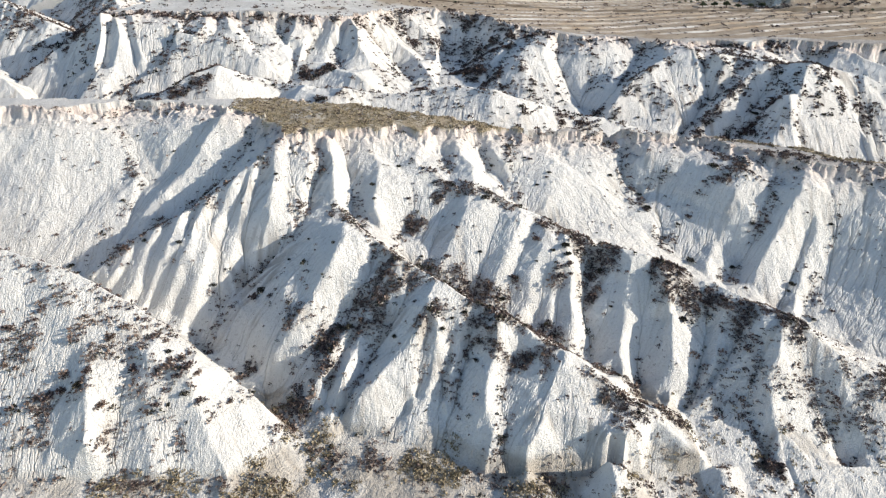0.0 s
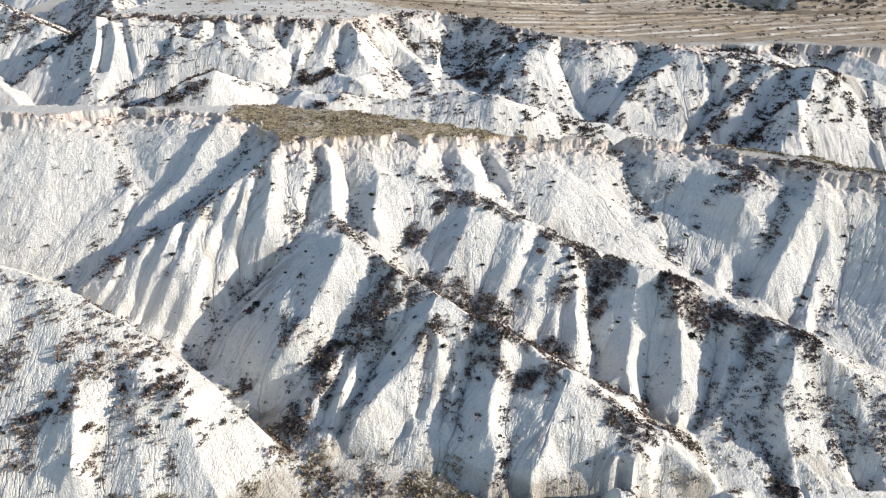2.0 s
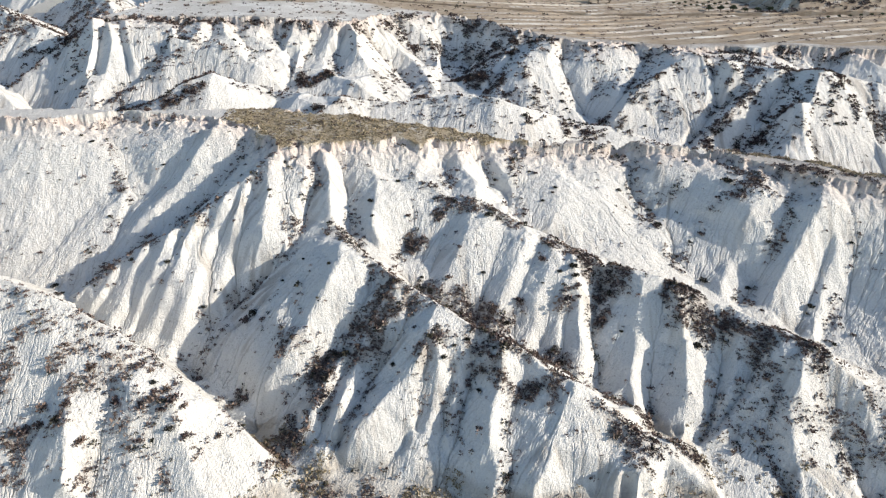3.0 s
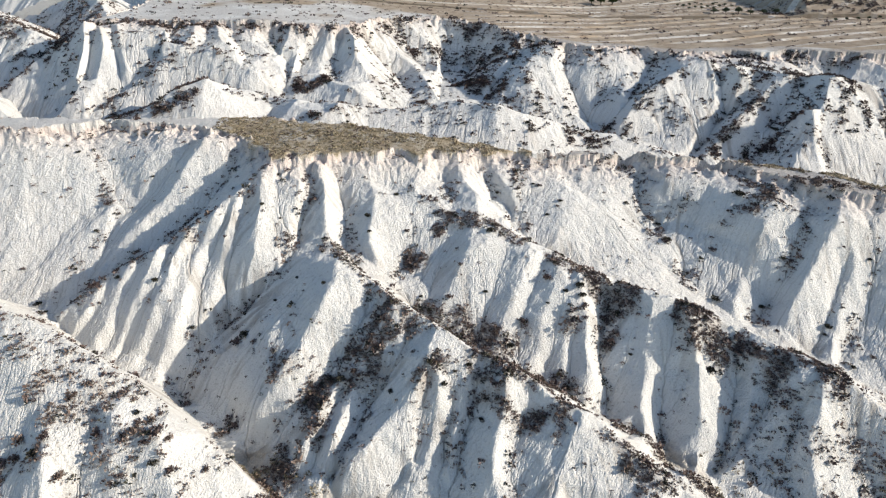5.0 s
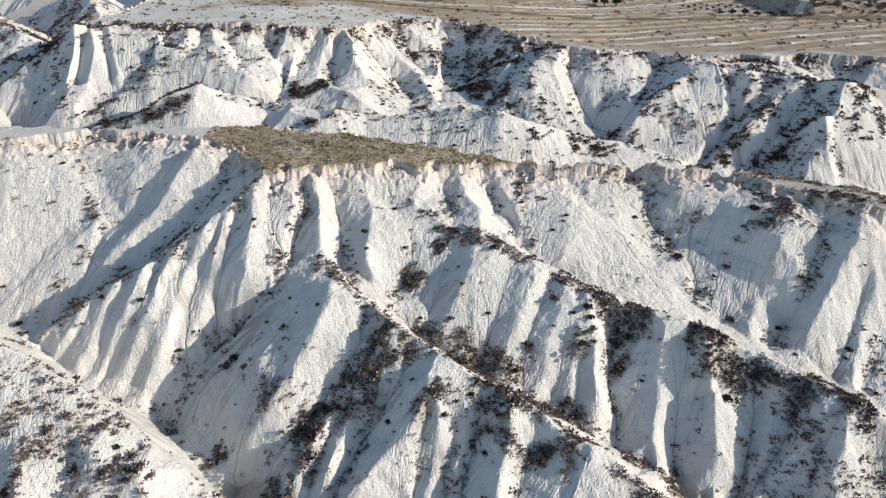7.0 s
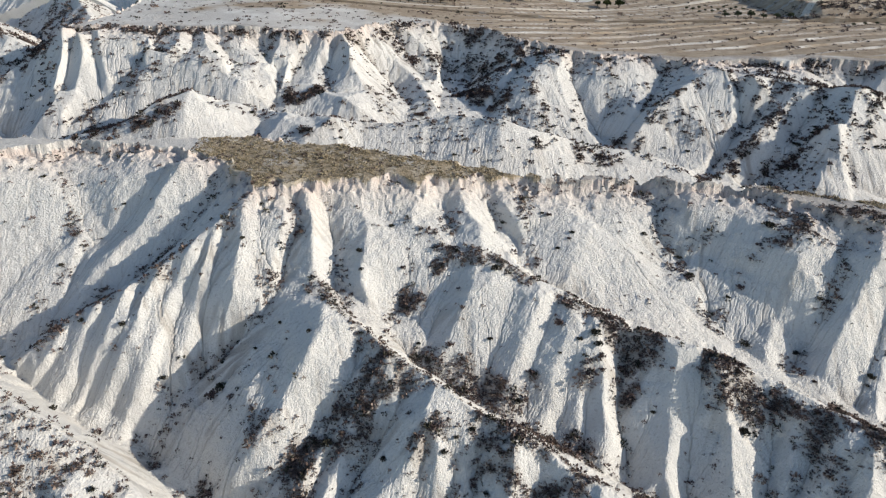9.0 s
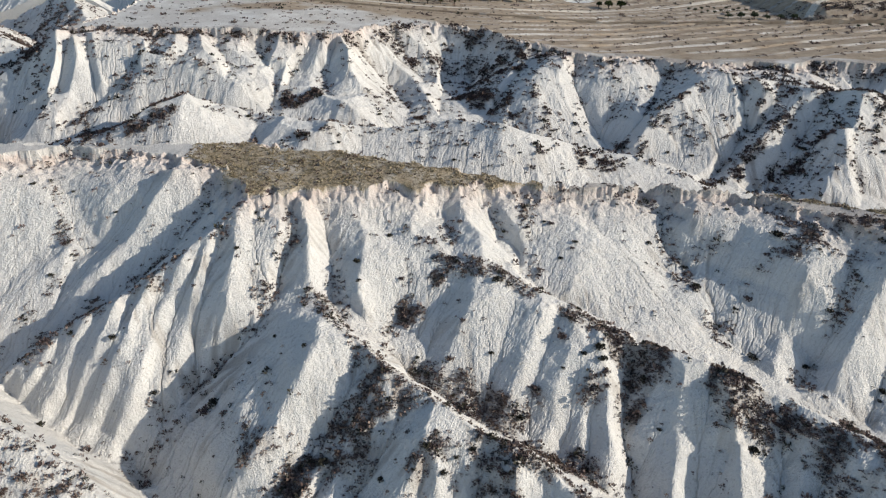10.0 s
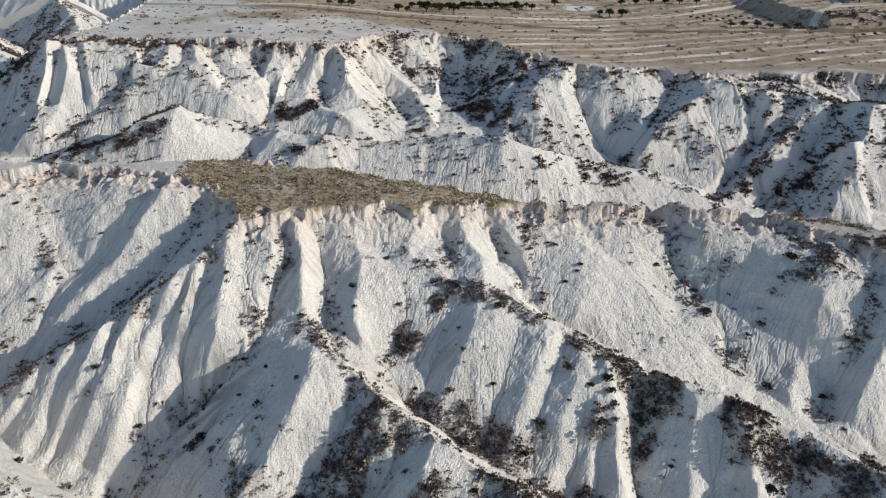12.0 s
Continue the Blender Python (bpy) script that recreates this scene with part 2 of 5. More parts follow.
ridge("chip_rib", (-4.9, 134.1, 10.3), (-1.6, 131.7, 7.3), (1.1, 130.6, 6.5))
ridge("knob_rib", (47.4, 138.3, 7.8), (46.1, 135, 6.1), (44.4, 132.4, 2.4), (42.9, 129.4, -0.7))
ridge("grey_spur", (56.9, 138, 8), (54.1, 132.9, 5.9), (51.3, 130.1, 3), (48.6, 127.6, -0.6), (45.2, 122.3, -2.5), (43.7, 118.5, -3.9))
ridge("strip_spur", (67.5, 133.1, 7.6), (63.5, 125.7, 5.8), (60.6, 121, 3), (58.6, 118.9, -1.1), (56.9, 116.2, -4.9), (53.2, 110.7, -6.9))
ridge("east_spur", (76.7, 126.6, 7.5), (73, 119.7, 5.5), (70.7, 117.3, 2.2), (67.7, 114.2, -1.2), (65, 111.5, -3.6), (62.7, 108.9, -6.6), (60.5, 105.7, -9.3))
ridge("east_rib", (76.3, 120.1, 5.2), (76, 115.3, -1.4), (73, 111.2, -5.8), (69.9, 105.6, -8.9), (67.5, 101.5, -11.1))
ridge("shoulder_rib", (-17.8, 108.9, 3.3), (-17.2, 105.2, 2.6), (-18.8, 101.5, 0.9), (-20.3, 98.5, -1.8), (-21.9, 95.8, -4.1), (-24.1, 93.5, -5.7), (-26.2, 91.4, -8.2), (-28.4, 89.6, -11.6), (-31.1, 88, -15.4), (-32.7, 85.3, -17))
ridge("broad_face", (-21.6, 110.6, 2), (-24.6, 104.5, -1.2), (-28.6, 99.8, -4.5), (-33, 97.9, -8.7), (-38.1, 96.6, -14.5), (-40.2, 93, -16.4))
ridge("scrub_rib", (-8, 99.2, 0.7), (-11.3, 96.4, -3.5), (-13.8, 93.5, -6.7), (-16.2, 90.4, -9), (-18.3, 86.7, -9.9), (-19.7, 83.7, -12), (-21.2, 81, -14.8), (-22.1, 79.5, -16.3))
ridge("slim_rib", (-11.2, 94.1, -5), (-13.3, 91.2, -8.1), (-14.7, 87.5, -10.2), (-15.5, 83, -11.2), (-16.4, 80, -13.6), (-17.2, 78.6, -15.1))
ridge("knife_rib", (-2, 90.7, -2.1), (-2.6, 87.9, -4.6), (-5.7, 85.5, -7.8), (-8.9, 83.1, -9.7), (-11.1, 80, -10.9), (-13, 78.7, -12.2), (-14.5, 77.7, -14.1))
ridge("thin_rib", (-0.4, 88.3, -4.3), (-0.7, 85.3, -8), (-1.3, 82.6, -10.8), (-2.3, 80.1, -12.6), (-2.9, 77.9, -14.2))
ridge("front_rib", (2.8, 90.5, -3.2), (3.5, 88.1, -5.2), (3.3, 85.8, -7.9), (2.1, 82.3, -10.5), (1.1, 78.3, -12.8))
ridge("lit_front_rib", (9, 86.8, -3.5), (9.5, 83.9, -6.6), (8.3, 80.5, -8.6), (7.3, 77.8, -10), (7.2, 75.6, -11.4))
ridge("blunt_rib", (20.3, 82, -6.1), (19.3, 79.8, -7.9), (17.6, 77.3, -9.5), (16.4, 75, -10.6))
ridge("knife_foot", (-12.7, 79.9, -11.7), (-15.9, 77.5, -15.6), (-17.5, 75.6, -16.8))
ridge("front_foot", (-4.1, 84.3, -9.5), (-4.5, 80, -13.1), (-4.6, 75.4, -16))
ridge("lit_rib_foot", (7.4, 80.6, -8.9), (7, 75.7, -11.5), (8.1, 72.1, -13.9), (6.9, 69, -16.6))
ridge("blunt_foot", (19.1, 80.4, -7.6), (17.8, 76.4, -9.9), (15.8, 72.7, -12.1), (13.2, 69.2, -14.5), (12.5, 65.2, -17))
ridge("lower_rib", (24.6, 73.9, -12.2), (24.8, 68.2, -13.4), (25.3, 64.2, -14.8))
ridge("hill_rib", (-45.7, 79.9, -3.9), (-44.4, 76.1, -6.8), (-44.3, 72.5, -10.3), (-43.3, 68.8, -13.5), (-42.4, 66.9, -14.9))
ridge("hill_rib_b", (-38.6, 77.3, -5.1), (-37.2, 74.7, -8.4), (-35, 71.3, -11.5), (-32.6, 68.1, -14.6), (-31.6, 66.6, -16.1))
ridge("hill_rib_c", (-55.9, 81.8, -3.6), (-52.9, 75.1, -5.8), (-52.4, 70.7, -9.5), (-52, 67, -11.5))
# gullies between them
gully("west_rill", (-87.4, 145.8, 13.2), (-81.6, 135, 10.1), (-78.7, 130.4, 7.5), (-74.9, 126.2, 2.4), (-72, 124.5, -1.6), (-70.3, 122.6, -4.8))
gully("white_gully", (-77.4, 150.3, 11), (-73.4, 144.9, 7.7), (-70.8, 140.1, 4.1), (-67.8, 135, 1.4), (-65.1, 130, 0), (-66.3, 125.6, -2.3), (-67.6, 122.7, -4.9), (-69.2, 121, -8), (-71.6, 117.1, -10.8), (-73, 111.6, -11.3))
gully("pale_crease", (-51.1, 144.3, 12.9), (-52.1, 138.7, 10.3), (-57.2, 134.3, 5.3), (-61.5, 131.2, 1.9), (-64.1, 129, 0.5))
gully("corner_rill", (-31.2, 130.7, 11), (-31, 124.5, 7.9), (-30.5, 118.8, 4), (-28.8, 113.3, 0.3))
gully("ridge_flute_a", (-36.4, 125, 7.4), (-37.1, 123, 5.3), (-37.3, 118.4, 3.2), (-37.8, 115, 0), (-38.8, 112.4, -3.7), (-40, 108.8, -7.2))
gully("ridge_flute_c", (-39.3, 124, 7.1), (-40.3, 119.7, 3.6), (-41.9, 116.9, 0), (-43, 113.3, -3.1), (-43.6, 109.1, -5), (-44.6, 105.4, -7.6), (-46.2, 101.7, -11.3))
gully("ridge_flute_e", (-44.6, 120.7, 3.8), (-46.1, 116.9, 0.6), (-47, 112.3, -1.8), (-47.5, 107.4, -4.3), (-49.5, 104.4, -8.6), (-51.3, 102, -12.2))
gully("ridge_flute_g", (-49.3, 118.7, 1.1), (-50.3, 111, -2.1), (-52.6, 107.8, -5.8), (-55, 105.7, -9.3), (-55.9, 102.9, -12.3))
gully("ridge_flute_i", (-53.9, 115.5, -0.2), (-56.4, 111.2, -4.6), (-57.6, 107.1, -8.7), (-58.8, 104.3, -11.6))
gully("ridge_flute_k", (-59.4, 114.2, -3.2), (-61.5, 110.3, -6.4), (-63.5, 107.8, -9.4), (-64.8, 106.6, -11.2))
gully("apex_gully", (-25.9, 123.7, 5), (-26.5, 120, 2.1), (-27.1, 115.6, 0.6), (-29, 111.6, -1.8), (-32.6, 110.5, -4.7), (-37.5, 107.9, -9.1), (-40.4, 105.2, -10.6), (-43.1, 102.1, -12.4), (-45.9, 98.8, -15), (-43.6, 95.7, -16.8))
gully("tower_left_gully", (-25.4, 132.5, 10.2), (-24.8, 127.4, 8.2), (-25.3, 123.8, 5.3))
gully("tower_right_gully", (-19.3, 133, 10.3), (-19.6, 129.7, 7.1), (-18.5, 124.8, 4.2), (-17.3, 120.3, 2.1), (-17, 117.1, 0.5), (-15, 111.6, 0.4), (-11.9, 107.7, 0), (-8.8, 104.6, -0.4))
gully("twin_gully", (-9.6, 129.3, 7.2), (-6.8, 125.1, 6.1), (-4.4, 120.8, 3.4), (-5.5, 117.5, 0.6), (-7.4, 114.2, -2.1), (-8.1, 108.5, -2.6))
gully("dark_flute_a", (1.8, 116.9, 1.6), (0.6, 113.5, -0.4), (-1.2, 110.1, -2.9), (-2.5, 106.8, -4.3))
gully("dark_flute_c", (12.4, 114.8, 2.2), (10.5, 111, 0), (8.8, 106.9, -3), (7.3, 103.3, -6.2), (6.7, 101.1, -8))
gully("dark_flute_e", (17.7, 110.9, -0.3), (15.3, 106.2, -2.5), (13.6, 103.1, -4.9), (12.7, 99.8, -8.1))
gully("dark_flute_g", (20.7, 104.2, -2.6), (18.9, 100.6, -6.4), (17.1, 96.7, -10.8))
gully("dark_flute_i", (22.8, 101.3, -5), (21.5, 98.5, -8.2), (20.7, 93.9, -11.3))
gully("scrub_gully", (29.5, 108.6, -3.2), (28.3, 105, -5.9), (26.7, 99.6, -8.7), (26.7, 96, -11.5), (27.1, 93.6, -13.5), (26.5, 90.4, -15.2))
gully("middle_gully", (39.6, 102, -3), (38.5, 98.7, -5.7), (37, 96.1, -8.7), (35.6, 92.7, -12.1), (34.5, 89.9, -14.4), (34.8, 87.2, -16.8), (34.7, 83.8, -17.8))
gully("middle_branch", (42.1, 95.3, -7.6), (38.4, 91.7, -11.4), (35.2, 89.3, -14.4))
gully("lit_gully", (48.2, 97.3, -6.9), (48.1, 93.9, -10.8), (46, 89.2, -13.5), (44.1, 85.3, -15.8), (42.1, 81.9, -18.4))
gully("fan_gully", (53.9, 92.6, -7.4), (52.3, 90.4, -10), (49.8, 88, -12.8), (46.7, 85.4, -15.4), (43.8, 83.1, -16.7))
gully("fan_gully_b", (55, 86.8, -9.3), (51.9, 84.7, -12.3), (48.4, 83.2, -15.4), (44.7, 80.5, -17.5))
gully("pale_end_gully", (54.6, 85.5, -11), (52.4, 82, -14.1), (51.8, 78.4, -17), (51.7, 74.6, -19.5), (51.1, 71.4, -21))
gully("pale_end_rill", (62.3, 87.1, -8.1), (63, 84, -12.3), (63.9, 80, -17.4), (65.2, 76.4, -21.5), (65.8, 72.8, -23.9))
gully("bell_left_gully", (19.3, 142, 7.3), (16.8, 137.5, 6.3), (14.8, 132.5, 5), (15, 129.8, 2), (15.7, 126.4, 0.1), (16.5, 124, -0.6))
gully("bell_right_gully", (39.7, 144, 5.2), (40.4, 137.7, 3.6), (41, 134.3, 1.5), (41.7, 131.4, -0.8), (42.3, 127, -3.7), (43.3, 122.8, -4.2), (44.8, 119.9, -5.4), (46.3, 115.6, -7.6))
gully("bell_wall_rill", (26.9, 140.4, 6.8), (27.3, 133.8, 4.9), (29.9, 131.7, 3.8))
gully("cone_gully", (7.8, 138.9, 8.2), (9.3, 135.6, 6), (11.6, 132.8, 3.9), (13.7, 129.4, 2.2))
gully("chip_gully", (-0.5, 136.9, 9.1), (1.1, 134.1, 6.7), (2.1, 126.7, 5.5))
gully("knob_gully", (41.7, 141.7, 5.6), (41.2, 136.5, 3.6), (41.3, 132.5, 0.5))
gully("grey_left_gully", (56, 141.8, 5.3), (50.9, 133.3, 5.1), (47.6, 130.9, 0.7), (44.7, 128.4, -3), (42.8, 126.3, -4.1))
gully("grey_right_gully", (64.2, 139.3, 6), (59.7, 131.7, 5.2), (58, 128.1, 2.2), (56.8, 125.5, -2.6), (53.5, 123.3, -6.4), (48.5, 117.7, -6.5), (46.9, 116.1, -7.7))
gully("strip_gully", (71.2, 125.4, 4.5), (67.6, 120.4, 1.6), (64.8, 116.7, -2.2), (62.6, 114.5, -5), (60.6, 112.4, -7.9), (56.6, 108.6, -10))
gully("east_rill", (74, 114.9, -3.5), (70.4, 109.8, -7.3), (67.2, 104.9, -10.6), (65.3, 102.6, -12.1))
gully("east_gully", (80.2, 119.8, 3.1), (79.4, 113.4, -5), (76.2, 108.9, -9), (72.1, 104.2, -11.5), (69.3, 101.3, -12.8))
gully("broad_crease", (-24.3, 95.8, -5.5), (-27.2, 93.5, -8), (-30.4, 92.2, -11.4), (-33.8, 91.2, -15.7), (-35.9, 88.8, -17.2))
gully("shoulder_gully", (-11.2, 102.4, -1.7), (-14.6, 98.2, -3.8), (-16.3, 95.9, -7.1), (-18.8, 92.9, -9.6), (-22.1, 88.7, -11.4), (-26.6, 87.3, -15.2), (-29.8, 85.7, -19.1))
gully("scrub_rill", (-14.9, 92.2, -9.7), (-16.4, 89.5, -11), (-17.7, 85.8, -11.9), (-18.5, 83.1, -13.7), (-18.1, 80.4, -15.5))
gully("knife_left_gully", (-6.4, 93.6, -4.6), (-8.9, 91.1, -8), (-11.1, 88.9, -11.1), (-13, 85.5, -12.7), (-14.6, 80.6, -14), (-16, 79.3, -16.1))
gully("knife_right_gully", (-2, 88.8, -6), (-3.1, 85.5, -9.3), (-3.8, 82.7, -12.1), (-4.7, 79.2, -14.8))
gully("thin_gully", (1.6, 88.5, -5.8), (1.4, 85.4, -9.2), (0.7, 81.5, -12.5), (0, 78.3, -14.7))
gully("front_gully", (5.9, 89.6, -4.9), (5, 86.8, -8.5), (3.4, 83.2, -11.5), (2.2, 78.2, -14.5))
gully("blunt_gully", (12.9, 85, -7.3), (12, 83.6, -9.1), (10.7, 80.5, -10.8), (9.4, 76.6, -12.6))
gully("front_gully_foot", (1.2, 80.3, -13.4), (1.5, 76.2, -15.6), (0.5, 72.4, -17.9))
gully("blunt_gully_foot", (11.3, 76.5, -12.3), (9.9, 72.2, -15.2), (8.6, 67.6, -18.7))
gully("lower_gully", (28.6, 70.7, -12.5), (27.1, 67, -14.5), (27.3, 64.8, -15.5))
gully("hill_gully", (-49.5, 83.5, -3), (-48.9, 79.4, -6.3), (-49.1, 76.2, -8), (-49.2, 73.2, -10.9), (-49.3, 70.2, -13.7), (-49.3, 68.1, -14.8))
gully("hill_gully_b", (-42.8, 78.3, -5.4), (-41.3, 75.1, -8.2), (-40.2, 72.4, -11.4), (-38.8, 69.3, -14.1), (-38, 67, -16))
gully("great_back", (-17, 118.6, 2.2), (-13, 114.6, 0.4), (-9, 110.6, -1.6), (-4, 105.3, -5.2), (3, 100.3, -7.4), (10, 97, -9), (18, 93.6, -11.4), (25, 89.6, -13.6), (33, 86, -15.8), (41, 80, -18))
gully("dark_back", (14, 123, 1.4), (19, 119.4, -0.4), (26, 115.8, -2.2), (33, 112, -3.6), (40, 108.8, -5.6), (46, 106.5, -7.6), (52, 104.5, -9), (58, 102.5, -10.4), (66, 98.5, -12.2), (76, 93, -14.4), (90, 85, -17))
gully("valley_right", (46, 118, -5.6), (49.5, 113, -7.6), (53, 108, -8.8), (58, 102.5, -10.4))
gully("split_gully", (-41.4, 138, 10.4), (-42.6, 134, 7.2), (-46.5, 128, 3.2), (-53, 122.6, -1.2), (-60, 119, -4.6), (-67, 116.4, -7.8))
gully("hill_back", (-104, 119, -8), (-95, 117.5, -8.4), (-84, 115.4, -8.8), (-74, 113, -9.4), (-69, 109, -10.6), (-62, 103.8, -11.8), (-54, 99, -13), (-47, 96, -14.2), (-41, 91.8, -15.8), (-35, 86.5, -17), (-28, 80, -17.6), (-21, 75, -17.4), (-10, 71.5, -17.9), (4, 69, -18.4))
gully("hill_foot", (-104, 64, -17), (-75, 66, -16.6), (-60, 66.5, -16.4), (-45, 66.2, -16.7), (-36, 66, -16.9), (-28, 67.6, -17), (-24, 70.4, -17.1))
gully("valley_floor", (4, 69, -18.6), (20, 68.5, -19.4), (36, 69, -19.8), (48, 71, -19.6), (60, 71, -20), (75, 72, -21), (95, 74, -22))
gully("front_foot", (-17, 76.4, -17.2), (-7, 74.4, -17.7), (-2, 73, -18.1), (6, 69.5, -18.9))
ridge("outer_ridge", (97, 118.5, 5.2), (95, 110, 0.5), (90, 99, -8), (86, 92, -13))
# spurs beyond the edges
crest("outer_spur", 0.77, 0.77, (97, 120.5, 7.4), (95, 110, 0.5), (90, 99, -8))
crest("far_east_spur", 0.77, 0.77, (122, 117, 7), (118, 104, -2), (112, 94, -10))
crest("west_spur", 0.77, 0.77, (-118, 147, 14.5), (-112, 132, 6), (-104, 116, -4), (-98, 106, -11))
crest("far_hill_end", 1.60, 0.62, (-160, 107, 14), (-126, 103.9, 12.1), (-96.6, 100.3, 9.5))
# the ridge behind the mesa and the spurs of the far scarp
ridge("back_ridge", (-69.3, 204.9, 7.7), (-64.9, 203.7, 5.5), (-61.1, 203, 4.6), (-55.8, 202.5, 4.3), (-49.8, 201.3, 2.9), (-41.2, 196.1, 3.8), (-34.9, 192.8, 3.6), (-28.9, 191.1, 4.6), (-21.8, 189.7, 3.7), (-13.4, 189.2, 3.1), (-7.8, 189.4, 3.5), (-2.3, 189.8, 4.3), (3.3, 189.8, 5.2), (10.1, 187.3, 5), (15.4, 185.3, 5.6), (22.3, 184.7, 3.1), (29.7, 187, 0.9), (35.8, 188.5, -1.9), (40.3, 188.6, -3.5), (49, 188.8, -4.4), (56, 187.4, -6.1), (63.4, 183, -7.9), (70.5, 178, -10.6))
ridge("hump", (-60.9, 217, 7.5), (-65.1, 219.1, 9.3), (-69.2, 220.4, 11), (-73.3, 220.9, 10.8), (-78.3, 220.7, 9.6), (-83.9, 220.2, 8.5), (-88, 218.5, 7), (-91.5, 216.7, 4), (-96, 213.8, 1.3), (-100.5, 210.5, -1.7), (-105.6, 207, -3.9))
ridge("scrub_spur", (82.8, 224.4, 8.1), (75.3, 218.7, 5.5), (67.4, 212.8, 3.4), (62.5, 209.5, 0.9), (57.9, 205.5, -2.5), (54, 201, -6.7))
ridge("peak_spur", (116.3, 205.2, 7.8), (112.8, 203.7, 4.8), (108.6, 201.7, 1.3), (104.6, 198.9, -2.7), (99.7, 196, -6.8), (94.1, 192.6, -10.9), (87.5, 187.7, -14.3))
ridge("pillar_spur", (-114.2, 232.8, 17.8), (-111.9, 224.4, 11), (-112.3, 218.9, 6.1), (-111.5, 211.9, 1.9), (-113.4, 208.4, -1.2))
ridge("tent_spur", (-108.5, 230.5, 16.7), (-106.1, 225.9, 12.7), (-106, 219.5, 6.8), (-106.6, 213.2, 2.3), (-107.8, 207.4, -1.8))
ridge("small_tent", (-104.6, 234.3, 16.6), (-101.9, 227.5, 12.6), (-98.9, 220.9, 8), (-97.2, 218.2, 5.9))
ridge("lit_spur", (-93.7, 239.2, 15.7), (-87, 229.6, 14.5), (-87.2, 224.5, 12.4))
ridge("scarp_rib_a", (-79.2, 233.8, 15.9), (-78.7, 226.7, 14.1), (-81.3, 222.8, 11.9))
ridge("scarp_rib_b", (-72.1, 234.8, 15.7), (-69.2, 226.9, 13.6), (-64.7, 222.7, 11.4))
ridge("scarp_rib_c", (-64.3, 233.4, 13.1), (-58, 228.7, 10.2), (-52.7, 225.4, 7.4), (-48.4, 218.4, 4.4))
ridge("small_pyramid", (-58.2, 215.6, 7.4), (-55.1, 214, 4.4), (-51.3, 212.7, 1.3), (-46, 207, -2.6))
ridge("pyramid_left", (-58.7, 216.1, 6.8), (-60.9, 214.4, 4.8))
ridge("scarp_rib_d", (-48.6, 238.4, 15.7), (-49.8, 231.8, 11.5), (-51.2, 227.7, 8.4))
ridge("scarp_rib_e", (-42.5, 237.1, 15.2), (-44.4, 233.3, 11.1), (-46.4, 226.4, 7.1), (-46.4, 220.1, 4.9))
ridge("scarp_rib_f", (-34.2, 237.9, 14.1), (-36.7, 232.1, 10.6), (-38.4, 227.6, 6), (-38.7, 221, 4.6))
ridge("dark_mound", (-39, 220.3, 4.2), (-35.1, 216.8, 3.3), (-30.3, 212, 3.3))
ridge("spike_spur", (-30, 237, 14.2), (-28, 233, 12.8), (-27, 226, 8.4), (-21, 218, 2.6), (-13, 210.5, -3.4), (-8, 206.5, -5.4))
ridge("spike_foot", (-27.2, 209.9, 3.5), (-23.2, 207.7, 1.5), (-19.2, 206.5, -1.6))
ridge("long_slope", (-29.8, 244.7, 15.1), (-22.5, 246.2, 9.9), (-15.5, 245.6, 5), (-8.5, 239.4, 1.2), (-3, 221.2, 0.3), (-0, 214.7, -2.6))
ridge("gorge_spur", (-13.8, 258.4, 12.5), (-7.6, 256.5, 8.8), (-2.6, 253.4, 4.9), (-0, 248.6, 1.6), (-0.7, 236.5, 0.5))
ridge("shade_rib_a", (28.6, 243.6, 10.7), (25.5, 238.8, 7.5), (20.4, 230.4, 3.7), (16.4, 223.2, 0.5))
ridge("shade_rib_b", (34.1, 232.2, 9.3), (28.4, 226, 6.4), (23.3, 223.2, 3.5))
ridge("shade_rib_c", (17.7, 258.8, 11), (12.1, 257.7, 4.7), (6.4, 252.1, -1.3))
ridge("knoll_spur", (38.6, 232.1, 10), (35.4, 225.4, 5.5), (37, 219.8, 1.6), (39.1, 214.7, -2.6), (42.2, 210.5, -6))
ridge("knoll_left", (34.2, 224.5, 5.3), (27.5, 220.5, 4.4), (22, 220.3, 2.1), (20, 216.9, -0.8))
ridge("cliff_rib_a", (48.8, 234.7, 9.3), (47.7, 224.9, 5), (46.8, 219, -1.5), (47.6, 212.4, -6.8))
ridge("cliff_rib_b", (58.4, 233.7, 9.6), (59.9, 227.4, 5.9), (61.2, 223.7, 2.3), (56.6, 213.3, -0.4))
ridge("scrub_face_rib", (85, 221.3, 7.7), (84.6, 214.2, 4.2), (85.2, 210.5, -0.6), (81.8, 204.6, -4.9), (73.5, 194.7, -10.2))
ridge("scrub_face", (75.8, 217.1, 4.1), (71.3, 208, -1), (67.5, 202.5, -7), (65.8, 195.3, -10.5))
ridge("slab_rib", (90.4, 215.9, 8), (93.4, 212.7, 5.4), (91.1, 210.5, 2.2), (89.7, 208.2, -1.4))
ridge("slab_spur", (106.1, 211.5, 6.2), (101.4, 209.7, 3.2), (94.9, 205.4, -0.4), (88, 198.8, -2.6), (83.7, 196.8, -7.1), (77.7, 190.9, -10.9))
ridge("peak_face", (105.8, 192.7, 1.6), (104.8, 186.5, -5), (104.1, 179.9, -9.6), (103.7, 174.7, -12.5))
ridge("peak_left_face", (103.7, 193.6, 0.4), (101.6, 187.5, -5.5), (96.4, 178.1, -10.2))
ridge("left_low_rib", (-71.5, 188.4, 8.9), (-77.5, 186.2, 5.5), (-83.9, 185.4, 2.9), (-90.3, 185.1, 1.6))
